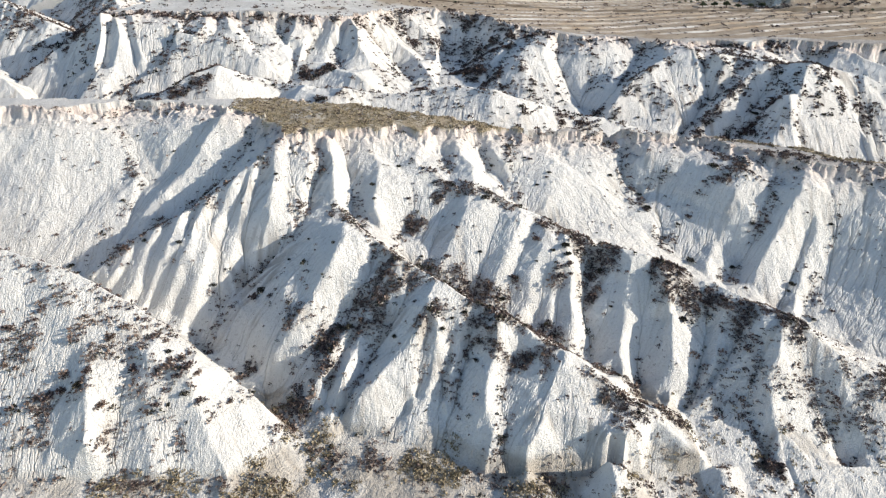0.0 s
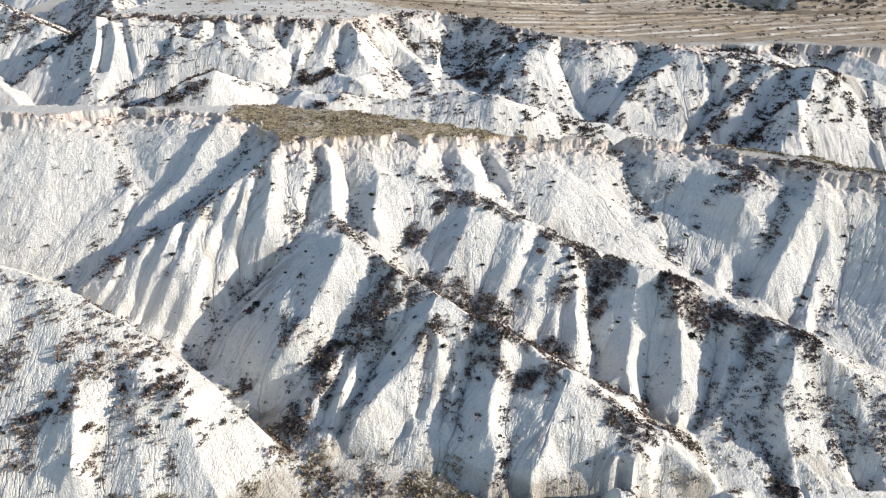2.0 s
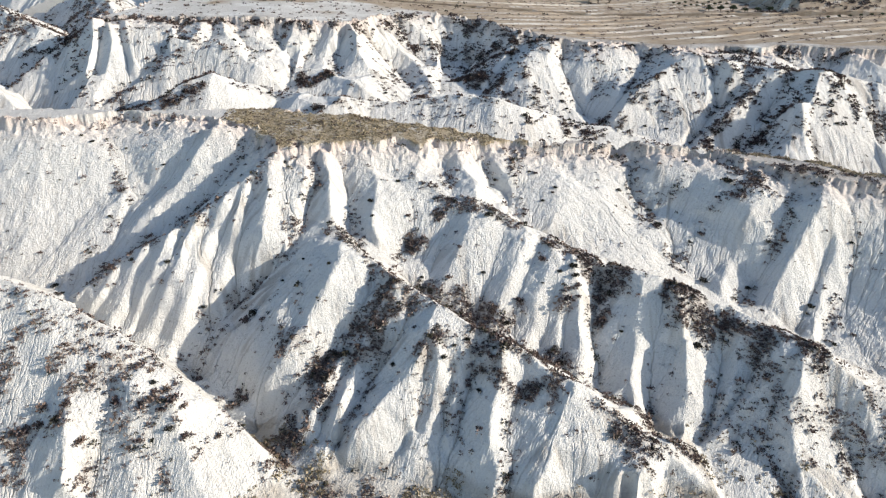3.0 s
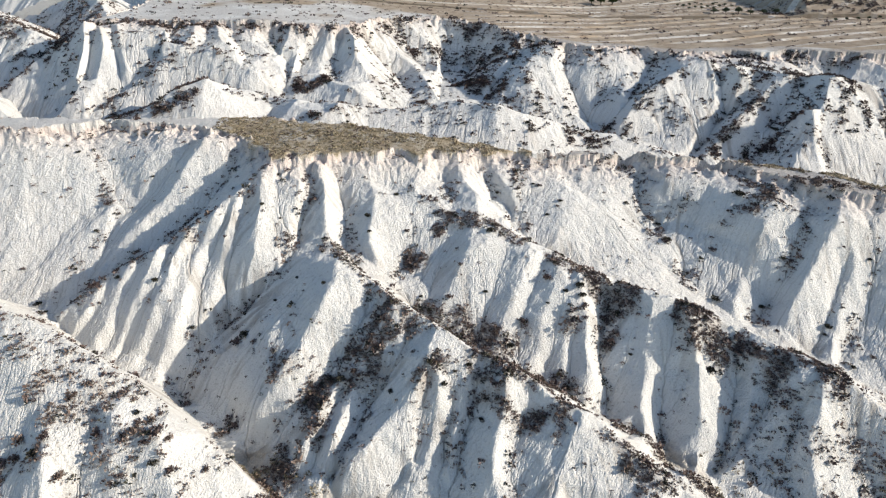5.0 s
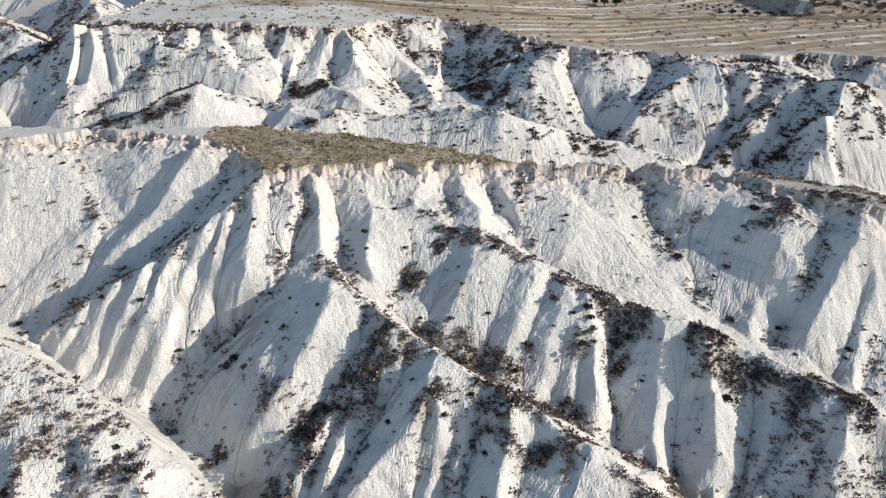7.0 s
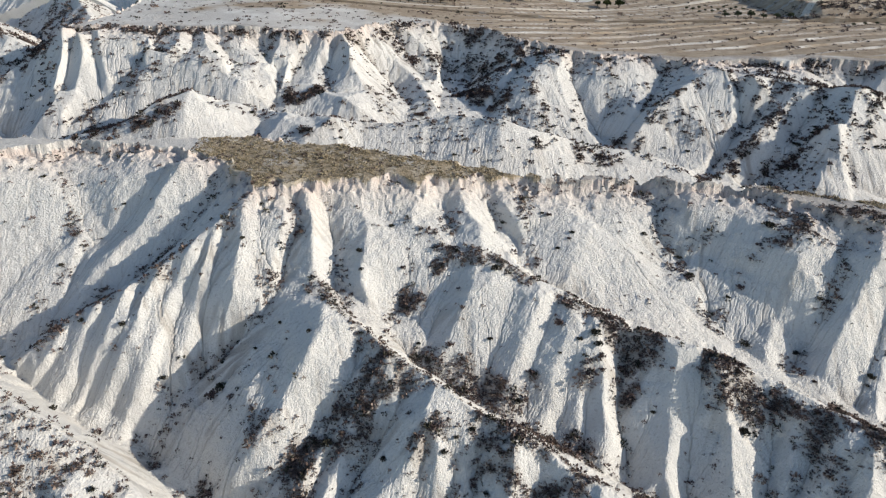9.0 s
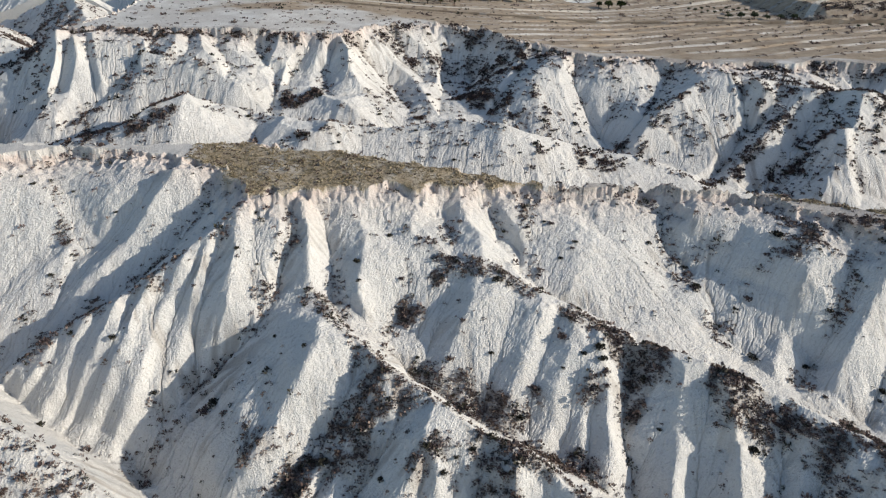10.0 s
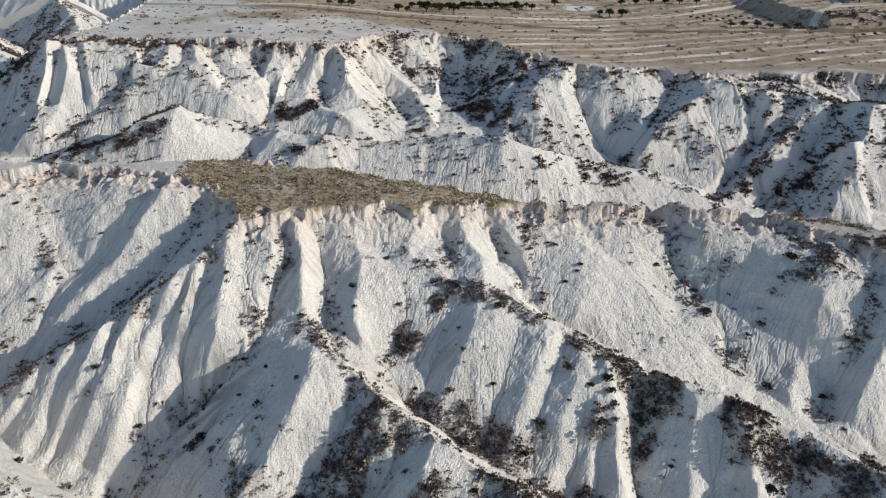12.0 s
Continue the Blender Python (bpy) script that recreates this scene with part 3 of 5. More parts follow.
ridge("back_rib", (-63.7, 191.4, 11), (-64.2, 185.9, 7.3), (-64.7, 181, 2.8))
ridge("back_face_rib_a", (-39.5, 191.9, 4.8), (-42.1, 186.9, 2.8), (-43.7, 181.9, 0.5))
ridge("back_face_rib_b", (-27.4, 186.5, 5.6), (-30.6, 183, 3.8), (-33.5, 179.8, 1.1))
gully("pillar_gully", (-111.7, 232, 14.7), (-111.2, 226.5, 9.6), (-111.2, 219.1, 2.8), (-112.6, 212.9, -1.2), (-113.7, 209.7, -3.7))
gully("tent_gully", (-107.7, 235, 15.7), (-103.8, 227.1, 10.3), (-100.7, 220.9, 5.5), (-99.6, 215.8, 1.4))
gully("hump_gully", (-85.5, 230, 12.3), (-88.1, 224.7, 9.8), (-92.6, 220.7, 6.4), (-96.9, 217.3, 2.5), (-99.7, 215.1, 0.3), (-102.8, 212.2, -1.9), (-106.4, 208.4, -4.5))
gully("lit_gully_far", (-88.5, 241.1, 15.1), (-86.7, 232.9, 13.7), (-87.5, 226.9, 11.5))
gully("scarp_gully_a", (-76.5, 237.2, 14.3), (-74.8, 228.7, 12.6), (-76.9, 224.3, 10.9))
gully("scarp_gully_b", (-69.2, 239.3, 14.3), (-66.4, 231.6, 11.2), (-62, 225.8, 8.2))
gully("scarp_gully_c", (-60.2, 248.7, 12.5), (-54.1, 233, 10.3), (-49.9, 227.6, 6), (-47.6, 221.1, 2.9), (-49, 215.3, -0.1))
gully("scarp_gully_d", (-39.5, 238.7, 13.9), (-41.4, 234.6, 9.9), (-44.9, 229, 5.5), (-45.3, 221.4, 3.1))
gully("mound_gully", (-35.4, 229.1, 5.5), (-34.4, 223.2, 3.1), (-30.4, 215.6, 2.7))
gully("spike_gully", (-32.8, 241.6, 11.5), (-33.7, 232.7, 7.9), (-34, 226.4, 3.8), (-32.5, 218, 2.3))
gully("spike_right_gully", (-26.5, 242.5, 10.4), (-21.5, 241.3, 3.7), (-15.3, 237.8, -2.1), (-8.9, 218.8, -2.3))
gully("gorge_left_gully", (-16.1, 258.6, 10.5), (-11.1, 252.3, 4.7), (-7.3, 244.5, 0.6), (-4.3, 239.6, -1.2))
gully("gorge", (3.1, 263.2, 8.1), (1.3, 257.5, 2.9), (1.7, 249.5, -2.4), (0.3, 230.7, -2.9), (-0, 219.1, -3.6))
gully("shade_gully_a", (31.7, 243.6, 9.3), (27.4, 235.5, 6.2), (21.9, 229.7, 2.7))
gully("shade_gully_b", (23.5, 251.5, 10.9), (17.8, 251.8, 4.4), (11.6, 250.1, -3.6), (6.6, 226.6, -2.4))
gully("knoll_gully", (42.2, 234.4, 6.5), (40.5, 227.2, 3.5), (42.1, 222.5, -0.2), (43.6, 218.4, -3.9), (46.7, 211.3, -8.9))
gully("shade_foot", (21.8, 228.2, 2), (17.4, 224.6, -0.8), (15.1, 218.6, -3.9))
gully("cliff_gully", (53.5, 234.3, 9.4), (52.3, 224.5, 5.1), (51.3, 218.3, -2.2))
gully("scrub_spur_gully", (71.5, 232.9, 6.4), (67.3, 225.5, 1.4), (59, 211.2, -1.5), (53.2, 207.1, -6.4), (48.3, 205.3, -9.5))
gully("slab_gully", (88.9, 222.6, 5.6), (87.3, 213, 1.3), (88.3, 209, -4.3), (82.5, 201.7, -8.4), (76.7, 196.1, -12.5), (70.7, 189.4, -12.9))
gully("slab_right_gully", (99, 218.2, 6.2), (96, 211.4, 1.9), (91.6, 208.5, -2), (88.1, 207.2, -5.3))
gully("peak_gully", (110, 213, 5), (105, 206.7, -0.6), (100.7, 202.6, -5.5), (93.9, 196.5, -8.1), (89.3, 192.9, -12.2), (84.1, 188.5, -15.2))
gully("peak_face_gully", (109.5, 195, 0.7), (107.7, 187.8, -5.6), (107.8, 181.2, -11.5))
gully("back_rib_gully", (-59.4, 190.3, 7.8), (-59.1, 185.3, 4.7), (-59.2, 181.7, 1.5))
gully("back_face_gully_a", (-46.5, 196.8, 3), (-47.6, 190.9, 0.7), (-47.2, 184.5, -0.1))
gully("back_valley", (-120, 205, -7), (-108, 203, -6.6), (-96, 206, -4.5), (-84, 209, -3), (-72, 211, -2.4), (-62, 207, -3), (-50, 206, -4), (-38, 203, -4.4), (-24, 203, -5), (-10, 204, -5.6), (4, 205, -6.4), (20, 204, -7.4), (34, 203, -8), (46, 203, -8.8), (58, 199, -9.8), (68, 192, -11.2), (80, 184, -13), (94, 174, -15))
gully("mesa_back_valley", (-124, 172, -6), (-90, 172, -7), (-60, 172, -7.5), (-30, 171, -8), (0, 169, -8.5), (30, 167, -10), (52, 165, -12), (72, 158, -14), (92, 148, -15), (124, 142, -16))
# hills beyond
crest("pillar_back", 0.62, 0.77, (-118, 238, 16.6), (-130, 231, 7), (-142, 224, -2))
crest("right_spur", 0.68, 0.72, (120, 209, 7), (128, 212.6, 4), (136, 212, 2.2), (150, 205, -3))
crest("right_spur_b", 0.72, 0.72, (138, 227, 7), (150, 214, 2), (158, 200, -6))
crest("left_hill", 0.64, 0.64, (-215, 300, 20), (-178, 276, 17), (-158, 260, 14), (-141, 250, 10.6), (-128, 243, 4), (-121, 236, -2))
crest("left_hill_back", 0.7, 0.75, (-190, 345, 20), (-160, 325, 18), (-142, 300, 14), (-130, 282, 9), (-122, 262, 3))
crest("left_hill_rib", 0.75, 0.8, (-165, 264, 15), (-163, 250, 7), (-158, 238, 0))
crest("left_hill_b", 0.64, 0.64, (-185, 230, 10), (-160, 222, 6), (-142, 214, 0), (-130, 206, -6))
crest("left_low_ridge", 0.59, 0.64, (-150, 186, 6), (-132, 184, 4), (-118, 186, -1), (-108, 188, -6))

scrub_line = ((-2, 106, 0), (6, 101, 0), (13, 97, 0), (21.5, 91.5, 0), (30.5, 85.5, 0), (38, 78, 0))

# the upper edge of the far plain, and how its height runs
SCARP_RIM = [(-4000, 440, 12), (-140, 440, 12), (-126, 350, 12.5), (-118, 310, 14), (-112, 272, 16), (-113, 250, 17), (-116, 238.5, 17), (-104, 240.5, 17.4), (-90, 239.5, 17.6), (-80, 238.5, 16.8), (-66, 239.5, 16.4), (-55, 239, 16.2), (-43, 238, 16), (-34, 239, 15.4), (-27, 244, 15.2),
             (-24, 254, 15)]
SCARP_RIM += [(-15, 262, 14.6), (-5, 266, 14), (6, 266, 13.8), (17, 262, 13.4), (22, 253, 12.6), (26.5, 246.5, 12), (34.6, 241.5, 10.4), (42, 236.6, 10), (49.7, 232.4, 9.8), (56, 236, 9), (62.7, 238, 8.6), (70, 233, 9),
             (79, 229.5, 9), (88, 230, 8.4), (98, 233, 7.6), (109, 231, 7), (116, 234, 7.6), (124, 232.5, 7.8), (138, 228, 7), (160, 226, 7), (260, 222, 7), (4000, 200, 7)]


LONG_FALL = 1.06


def wave(x, y, size, seed=0):
    """Smooth value noise in [-1, 1] on arrays, one octave, cells of that size."""
    u, v = x / size + seed * 17.31, y / size - seed * 9.77
    iu, iv = np.floor(u).astype(np.int64), np.floor(v).astype(np.int64)
    fu, fv = u - iu, v - iv
    fu, fv = fu * fu * (3 - 2 * fu), fv * fv * (3 - 2 * fv)

    def cell(a, b):
        k = (a * 374761393 + b * 668265263 + seed * 974711) & 0x7FFFFFFF
        k = ((k ^ (k >> 13)) * 1274126177) & 0x7FFFFFFF
        return ((k ^ (k >> 16)) & 0xFFFF) / 32767.5 - 1
    return (cell(iu, iv) * (1 - fu) + cell(iu + 1, iv) * fu) * (1 - fv) + (cell(iu, iv + 1) * (1 - fu) + cell(iu + 1, iv + 1) * fu) * fv


def octaves(x, y, size, n, seed=0):
    return sum(wave(x, y, size / 2 ** k, seed + k) / 2 ** k for k in range(n))


def near_line(x, y, nodes):
    """For a line of nodes: the distance, the height and the way along at the nearest point, and the side (-1 right to 1 left)."""
    best = np.full(x.shape, 1e9)
    z, along, side = np.zeros(x.shape), np.zeros(x.shape), np.zeros(x.shape)
    run = 0.0
    for (ax, ay, az), (bx, by, bz) in zip(nodes[:-1], nodes[1:]):
        ux, uy = bx - ax, by - ay
        size = math.hypot(ux, uy)
        ux, uy = ux / size, uy / size
        px, py = x - ax, y - ay
        t = np.clip(px * ux + py * uy, 0, size)
        d = np.hypot(px - t * ux, py - t * uy)
        w = d < best
        best = np.where(w, d, best)
        z = np.where(w, az + (bz - az) * t / size, z)
        along = np.where(w, run + t, along)
        side = np.where(w, (ux * py - uy * px) / np.maximum(d, 1e-6), side)
        run += size
    return best, z, along, np.clip(side, -1, 1)


def inside(x, y, loop):
    """Whether each point lies in the closed loop of nodes."""
    odd = np.zeros(x.shape, bool)
    for (ax, ay, _), (bx, by, _) in zip(loop, loop[1:] + loop[:1]):
        if ay != by:
            odd ^= ((ay > y) != (by > y)) & (x < (bx - ax) * (y - ay) / (by - ay) + ax)
    return odd


PLAIN_LOOP = SCARP_RIM + [(4000, 5000, 0), (-4000, 5000, 0)]
MESA_LOOP = MESA_RIM + MESA_BACK


def plain_height(x, y):
    """The far plain: it falls to the right and, past the scarp, to the back."""
    over = np.clip(y - 235, 0, 1e9)
    left = 17 - 9 * np.clip((x + 60) / 130, 0, 1)
    strip = (y - 0.45 * x + 2.5 * wave(x, y, 26, 71)) / 11.5
    f = strip - np.floor(strip)
    left = left + np.clip((over - 6) / 10, 0, 1) * np.clip((x - 10) / 25, 0, 1) * 0.6 * (np.where(f < 0.1, f / 0.1, (1 - f) / 0.9) - 0.4)
    left = left + 5.5 * np.clip((x - 158) / 9, 0, 1) * np.clip((y - 318) / 12, 0, 1) * np.clip((430 - y) / 40, 0, 1)
    return left - np.clip(over, 0, 130) * np.interp(x, [-110, -10], [0.05, 0.075]) - np.clip(over - 130, 0, 400) * 0.01


def mesa_height(x, y):
    top = np.interp(x, [-150, -60, -32, -13, 3, 15, 30, 60, 80, 120], [14.5, 13.8, 13.1, 12.7, 11.6, 10.2, 9.1, 8.5, 7.8, 7])
    return top + 0.25 * octaves(x, y, 9, 3, 40)


def floor_height(x, y):
    """The lowest ground between the spurs."""
    front = -17.3 - 6 * np.clip((x - 18) / 36, 0, 1) + 0.9 * octaves(x, y, 14, 3, 3) + np.clip((y - 82) * 0.14, 0, 8)
    back = -11 - 7 * np.clip((np.abs(x - 10) - 45) / 35, 0, 1) + 0.9 * octaves(x, y, 14, 3, 5) + np.clip((y - 190) * 0.09, 0, 5)
    w = np.clip((y - 145) / 12, 0, 1)
    return front * (1 - w) + back * w


# where scrub grows: ellipses of (x, y, half length, half width, turn in degrees), plants per square metre, and how dry
SCRUB = []


def scrub(x, y, long, wide, turn, thick, dry):
    SCRUB.append((x, y, long, wide, math.radians(turn), thick, dry))


scrub(-84.9, 196.3, 17.6, 3.6, -32, 1.28, 0.4)
scrub(-71.3, 186.7, 7.0, 4.2, 23, 1.28, 0.3)
scrub(-69.5, 182.4, 5.8, 3.0, 10, 0.56, 0.3)
scrub(-122.1, 231.0, 4.6, 4.2, 8, 0.96, 0.3)
scrub(-111.6, 209.0, 8.0, 1.8, -26, 0.8, 0.4)
scrub(-80.2, 218.3, 8.0, 3.6, 11, 0.192, 0.4)
scrub(-81.9, 226.1, 5.2, 1.8, -19, 0.8, 0.3)
scrub(-40.9, 215.8, 6.5, 3.6, 0, 1.36, 0.3)
scrub(-33.9, 183.4, 4.8, 2.4, 12, 0.48, 0.3)
scrub(-130.2, 239.1, 8.3, 3.0, -26, 0.96, 0.3)
scrub(-13.4, 253.6, 13.8, 4.8, -41, 0.56, 0.4)
scrub(14.4, 264.4, 10.6, 4.8, 22, 0.8, 0.2)
scrub(23.0, 245.1, 10.1, 4.2, -23, 0.56, 0.2)
scrub(12.1, 226.1, 12.6, 3.6, -51, 1.28, 0.3)
scrub(28.6, 215.4, 6.0, 4.8, -52, 0.32, 0.4)
scrub(32.0, 208.4, 3.2, 2.4, 0, 0.56, 0.4)
scrub(41.8, 185.0, 11.3, 4.2, 10, 0.64, 0.3)
scrub(64.4, 209.7, 14.4, 1.8, 36, 1.2, 0.2)
scrub(52.7, 202.8, 4.8, 2.4, -25, 1.28, 0.2)
scrub(72.6, 206.5, 5.7, 6.6, -29, 0.144, 0.3)
scrub(87.1, 198.1, 15.8, 2.1, 39, 1.04, 0.3)
scrub(99.8, 195.3, 11.7, 3.0, 25, 1.2, 0.2)
scrub(105.4, 187.8, 3.5, 4.8, -19, 0.24, 0.3)
scrub(-12.7, 222.1, 12.4, 5.4, -36, 0.144, 0.4)
scrub(-4.3, 215.3, 4.9, 2.4, -9, 0.8, 0.7)
scrub(-0.4, 120.6, 3.4, 3.6, -30, 1.625, 0.25)
scrub(-4.1, 116.3, 2.9, 1.8, 43, 1.125, 0.3)
scrub(31.8, 104.8, 2.7, 3.6, -31, 1.5, 0.3)
scrub(29.6, 101.0, 1.7, 2.4, -63, 1.25, 0.3)
scrub(41.2, 99.6, 2.8, 3.0, 25, 0.75, 0.4)
scrub(40.0, 97.1, 2.2, 2.1, 31, 0.875, 0.4)
scrub(50.0, 95.7, 4.5, 2.4, -8, 1.0625, 0.4)
scrub(59.9, 96.4, 7.0, 3.0, 31, 1.125, 0.35)
scrub(-8.9, 97.1, 5.4, 3.6, -5, 1.25, 0.4)
scrub(-14.0, 93.5, 2.6, 2.4, -39, 0.875, 0.4)
scrub(-0.9, 90.1, 2.9, 1.8, 32, 1, 0.4)
scrub(7.5, 87.7, 3.0, 2.4, -46, 0.75, 0.5)
scrub(15.1, 83.2, 5.3, 2.4, -13, 0.9375, 0.5)
scrub(25.7, 79.1, 5.6, 1.8, -24, 0.4375, 0.8)
scrub(7.8, 101.3, 2.3, 3.0, 4, 1.1875, 0.85)
scrub(3.5, 104.7, 2.4, 2.4, 54, 0.5, 0.8)
scrub(14.0, 100.5, 1.8, 1.8, 27, 0.625, 0.5)
scrub(-21.7, 84.3, 3.9, 3.0, 33, 0.875, 0.55)
scrub(-18.2, 90.7, 3.4, 2.4, 47, 0.75, 0.4)
scrub(-29.3, 91.8, 7.0, 1.8, 21, 0.625, 0.3)
scrub(-30.0, 95.5, 2.5, 3.0, 24, 0.375, 0.3)
scrub(-35.7, 107.7, 13.4, 1.5, 51, 0.4375, 0.3)
scrub(69.1, 130.7, 8.0, 3.0, -20, 0.5625, 0.5)
scrub(63.8, 127.4, 6.5, 3.6, 30, 0.375, 0.5)
scrub(-38.0, 106.3, 5.3, 1.8, 31, 0.3125, 0.3)
scrub(-56.9, 115.2, 6.7, 1.2, 19, 0.5625, 0.4)
scrub(23.0, 102.1, 1.6, 1.8, -60, 0.5, 0.4)
scrub(50.2, 75.3, 4.9, 3.0, -88, 1.125, 0.2)
scrub(-52.9, 75.9, 7.4, 3.0, -64, 0.4, 0.8)
scrub(-47.0, 75.7, 4.2, 2.4, -75, 0.375, 0.8)
scrub(-60.3, 74.8, 2.6, 1.2, 13, 0.75, 0.4)
scrub(-40.1, 76.9, 3.7, 1.5, -22, 0.625, 0.3)
scrub(-58.8, 84.9, 6.9, 2.4, -11, 0.3125, 0.9)
scrub(-24.0, 77.7, 6.2, 3.0, -44, 0.6875, 0.9)
scrub(-13.9, 70.6, 8.9, 3.6, -8, 0.375, 0.8)
scrub(-43.8, 65.5, 12.6, 1.8, -3, 0.375, 0.8)
scrub(31.9, 72.5, 4.9, 1.8, -12, 0.75, 0.8)
scrub(44.4, 69.7, 2.1, 1.8, -43, 0.625, 0.7)
scrub(-23.1, 78.7, 3.2, 1.5, -20, 1.125, 0.3)
scrub(16.9, 68.6, 2.2, 2.4, -15, 0.5, 0.5)
scrub(8, 66, 14, 4, 0, 0.10, 0.8)
scrub(-45, 63, 18, 4, 0, 0.16, 0.8)
scrub(40, 67, 14, 4, 0, 0.10, 0.6)
scrub(-135, 238, 14, 7, 30, 0.40, 0.3)
scrub(-152, 262, 26, 14, 20, 0.28, 0.3)
scrub(-145, 295, 22, 14, 0, 0.25, 0.4)
scrub(-128, 258, 6, 16, 0, 0.5, 0.3)
scrub(128, 200, 10, 9, 0, 0.5, 0.1)
scrub(16, 248, 20, 8, -45, 0.6, 0.3)
scrub(2, 252, 14, 8, -20, 0.4, 0.3)
scrub(96, 212, 16, 9, 25, 0.4, 0.3)
scrub(118, 208, 14, 14, 10, 0.4, 0.3)
scrub(-84, 188, 20, 7, 20, 0.4, 0.3)
scrub(-56, 79, 17, 9, -20, 0.24, 0.6)
scrub(66, 82, 14, 8, -30, 0.34, 0.4)
scrub(50, 84, 12, 8, -30, 0.22, 0.4)
scrub(-140, 195, 14, 8, 0, 0.3, 0.4)
scrub(120, 236, 20, 4, 0, 0.35, 0.2)
scrub(178, 326, 22, 9, 0, 0.35, 0.1)


CREST_SCRUB = {"long_ridge": 0.25, "great_ridge": 0.3, "dark_ridge": 0.3, "back_ridge": 0.1, "scrub_spur": 0.4, "peak_spur": 0.35, "slab_spur": 0.4, "hump": 0.2, "knoll_spur": 0.2, "scrub_rib": 0.3,
               "near_hill": 0.15, "pillar_back": 0.4, "spike_spur": 0.1, "left_hill": 0.3}


def scrub_at(x, y):
    """Plants per square metre, and their dryness."""
    thick, dry = np.full(x.shape, 0.0), np.full(x.shape, 0.3)
    ragged = 0.5 * octaves(x, y, 4, 3, 77)
    clumps = np.clip(0.55 + 1.3 * octaves(x, y, 2.6, 2, 78), 0, 1.4)
    # thorn bushes line the crests and the gully bottoms
    lines = [(nodes, CREST_SCRUB[name], 1.1) for name, nodes in [(c[0], c[3]) for c in CRESTS] + RIDGES if name in CREST_SCRUB]
    lines += [(nodes, 0.22, 0.6) for name, nodes in GULLIES if "gully" in name]
    lines += [(SCARP_RIM[5:-2], 0.45, 2.6), (MESA_RIM[3:], 0.16, 1.6), (scrub_line, 0.6, 1.6)]
    # a brown band lies along and under the lower crests
    crests = dict(RIDGES)
    for name, start, stop, down, many, broad in (("dark_ridge", 8, 20, 1.0, 0.95, 1.8), ("dark_ridge", 12, 20, 3.6, 0.85, 2.6), ("dark_ridge", 14, 20, 7.5, 0.4, 2.4), ("great_ridge", 9, 17, 0.8, 0.6, 1.4), ("dark_ridge", 1, 9, 0.4, 0.4, 1.0)):
        lines.append(([(p[0] - 0.35 * down, p[1] - down, p[2]) for p in crests[name][start:stop]], many, broad))
    for nodes, many, broad in lines:
        xs, ys = [p[0] for p in nodes], [p[1] for p in nodes]
        m = (x > min(xs) - 4) & (x < max(xs) + 4) & (y > min(ys) - 4) & (y < max(ys) + 4)
        if m.any():
            d = near_line(x[m], y[m], nodes)[0]
            thick[m] = np.maximum(thick[m], many * np.clip(broad + 0.8 + 2 * ragged[m] - d, 0, 1) * np.clip(0.6 + 3 * ragged[m], 0, 1))
    for ox, oy, long, wide, turn, many, how in SCRUB:
        c, s = math.cos(turn), math.sin(turn)
        u, v = ((x - ox) * c + (y - oy) * s) / long, ((y - oy) * c - (x - ox) * s) / wide
        here = many * np.clip(1.1 * (1.25 - np.hypot(u, v) + 1.3 * ragged), 0, 1) * clumps
        dry = np.where(here > thick, how, dry)
        thick = np.maximum(thick, here)
    return thick, dry


def spurs(x, y):
    """The land of spurs that fall off evenly from their crests."""
    # crests and rims are never quite straight
    wx = x + 0.55 * octaves(x, y, 5, 2, 11)
    wy = y + 0.55 * octaves(x, y, 5, 2, 12)
    h = floor_height(x, y)
    for n, (name, left, right, nodes) in enumerate(CRESTS):
        top = max(p[2] for p in nodes)
        reach = (top + 20) / min(left, right) + 2
        xs, ys = [p[0] for p in nodes], [p[1] for p in nodes]
        m = (x > min(xs) - reach) & (x < max(xs) + reach) & (y > min(ys) - reach) & (y < max(ys) + reach)
        if not m.any():
            continue
        d, z, s, side = near_line(wx[m], wy[m], nodes)
        fall = left * (0.5 + 0.5 * side) + right * (0.5 - 0.5 * side)
        if nodes[0][1] < 160:
            fall = np.where(s <= 0, np.maximum(fall, 1.4), fall)
        # the fall line leans with the crest's own descent
        lean = (nodes[-1][2] - nodes[0][2]) / s.max() if s.max() > 1 else 0.0
        turn = s + 5.0 * side * np.clip(d / 3, 0, 1) + np.clip(lean / (0.5 * left + 0.5 * right), -1, 1) * d
        ribs = wave(turn, d * 0.12, 4.2, 60 + n) + 0.6 * wave(turn, d * 0.25, 1.7, 90 + n)
        fall = fall * (1 + 0.075 * ribs * np.clip(d / 5, 0, 1))
        z = z + 0.25 * wave(s, s * 0, 3.1, 120 + n)
        h[m] = np.maximum(h[m], z - fall * (np.sqrt(d * d + 0.06) - 0.245))
    return h


STEP = 0.3


def dense(nodes, step):
    """Points along a line of nodes, about a step apart."""
    out = []
    for p, q in zip(nodes[:-1], nodes[1:]):
        p, q = np.array(p, float), np.array(q, float)
        n = max(1, math.ceil(math.hypot(*(q - p)[:2]) / step))
        out += [p + (q - p) * k / n for k in range(n)]
    return out + [np.array(nodes[-1], float)]


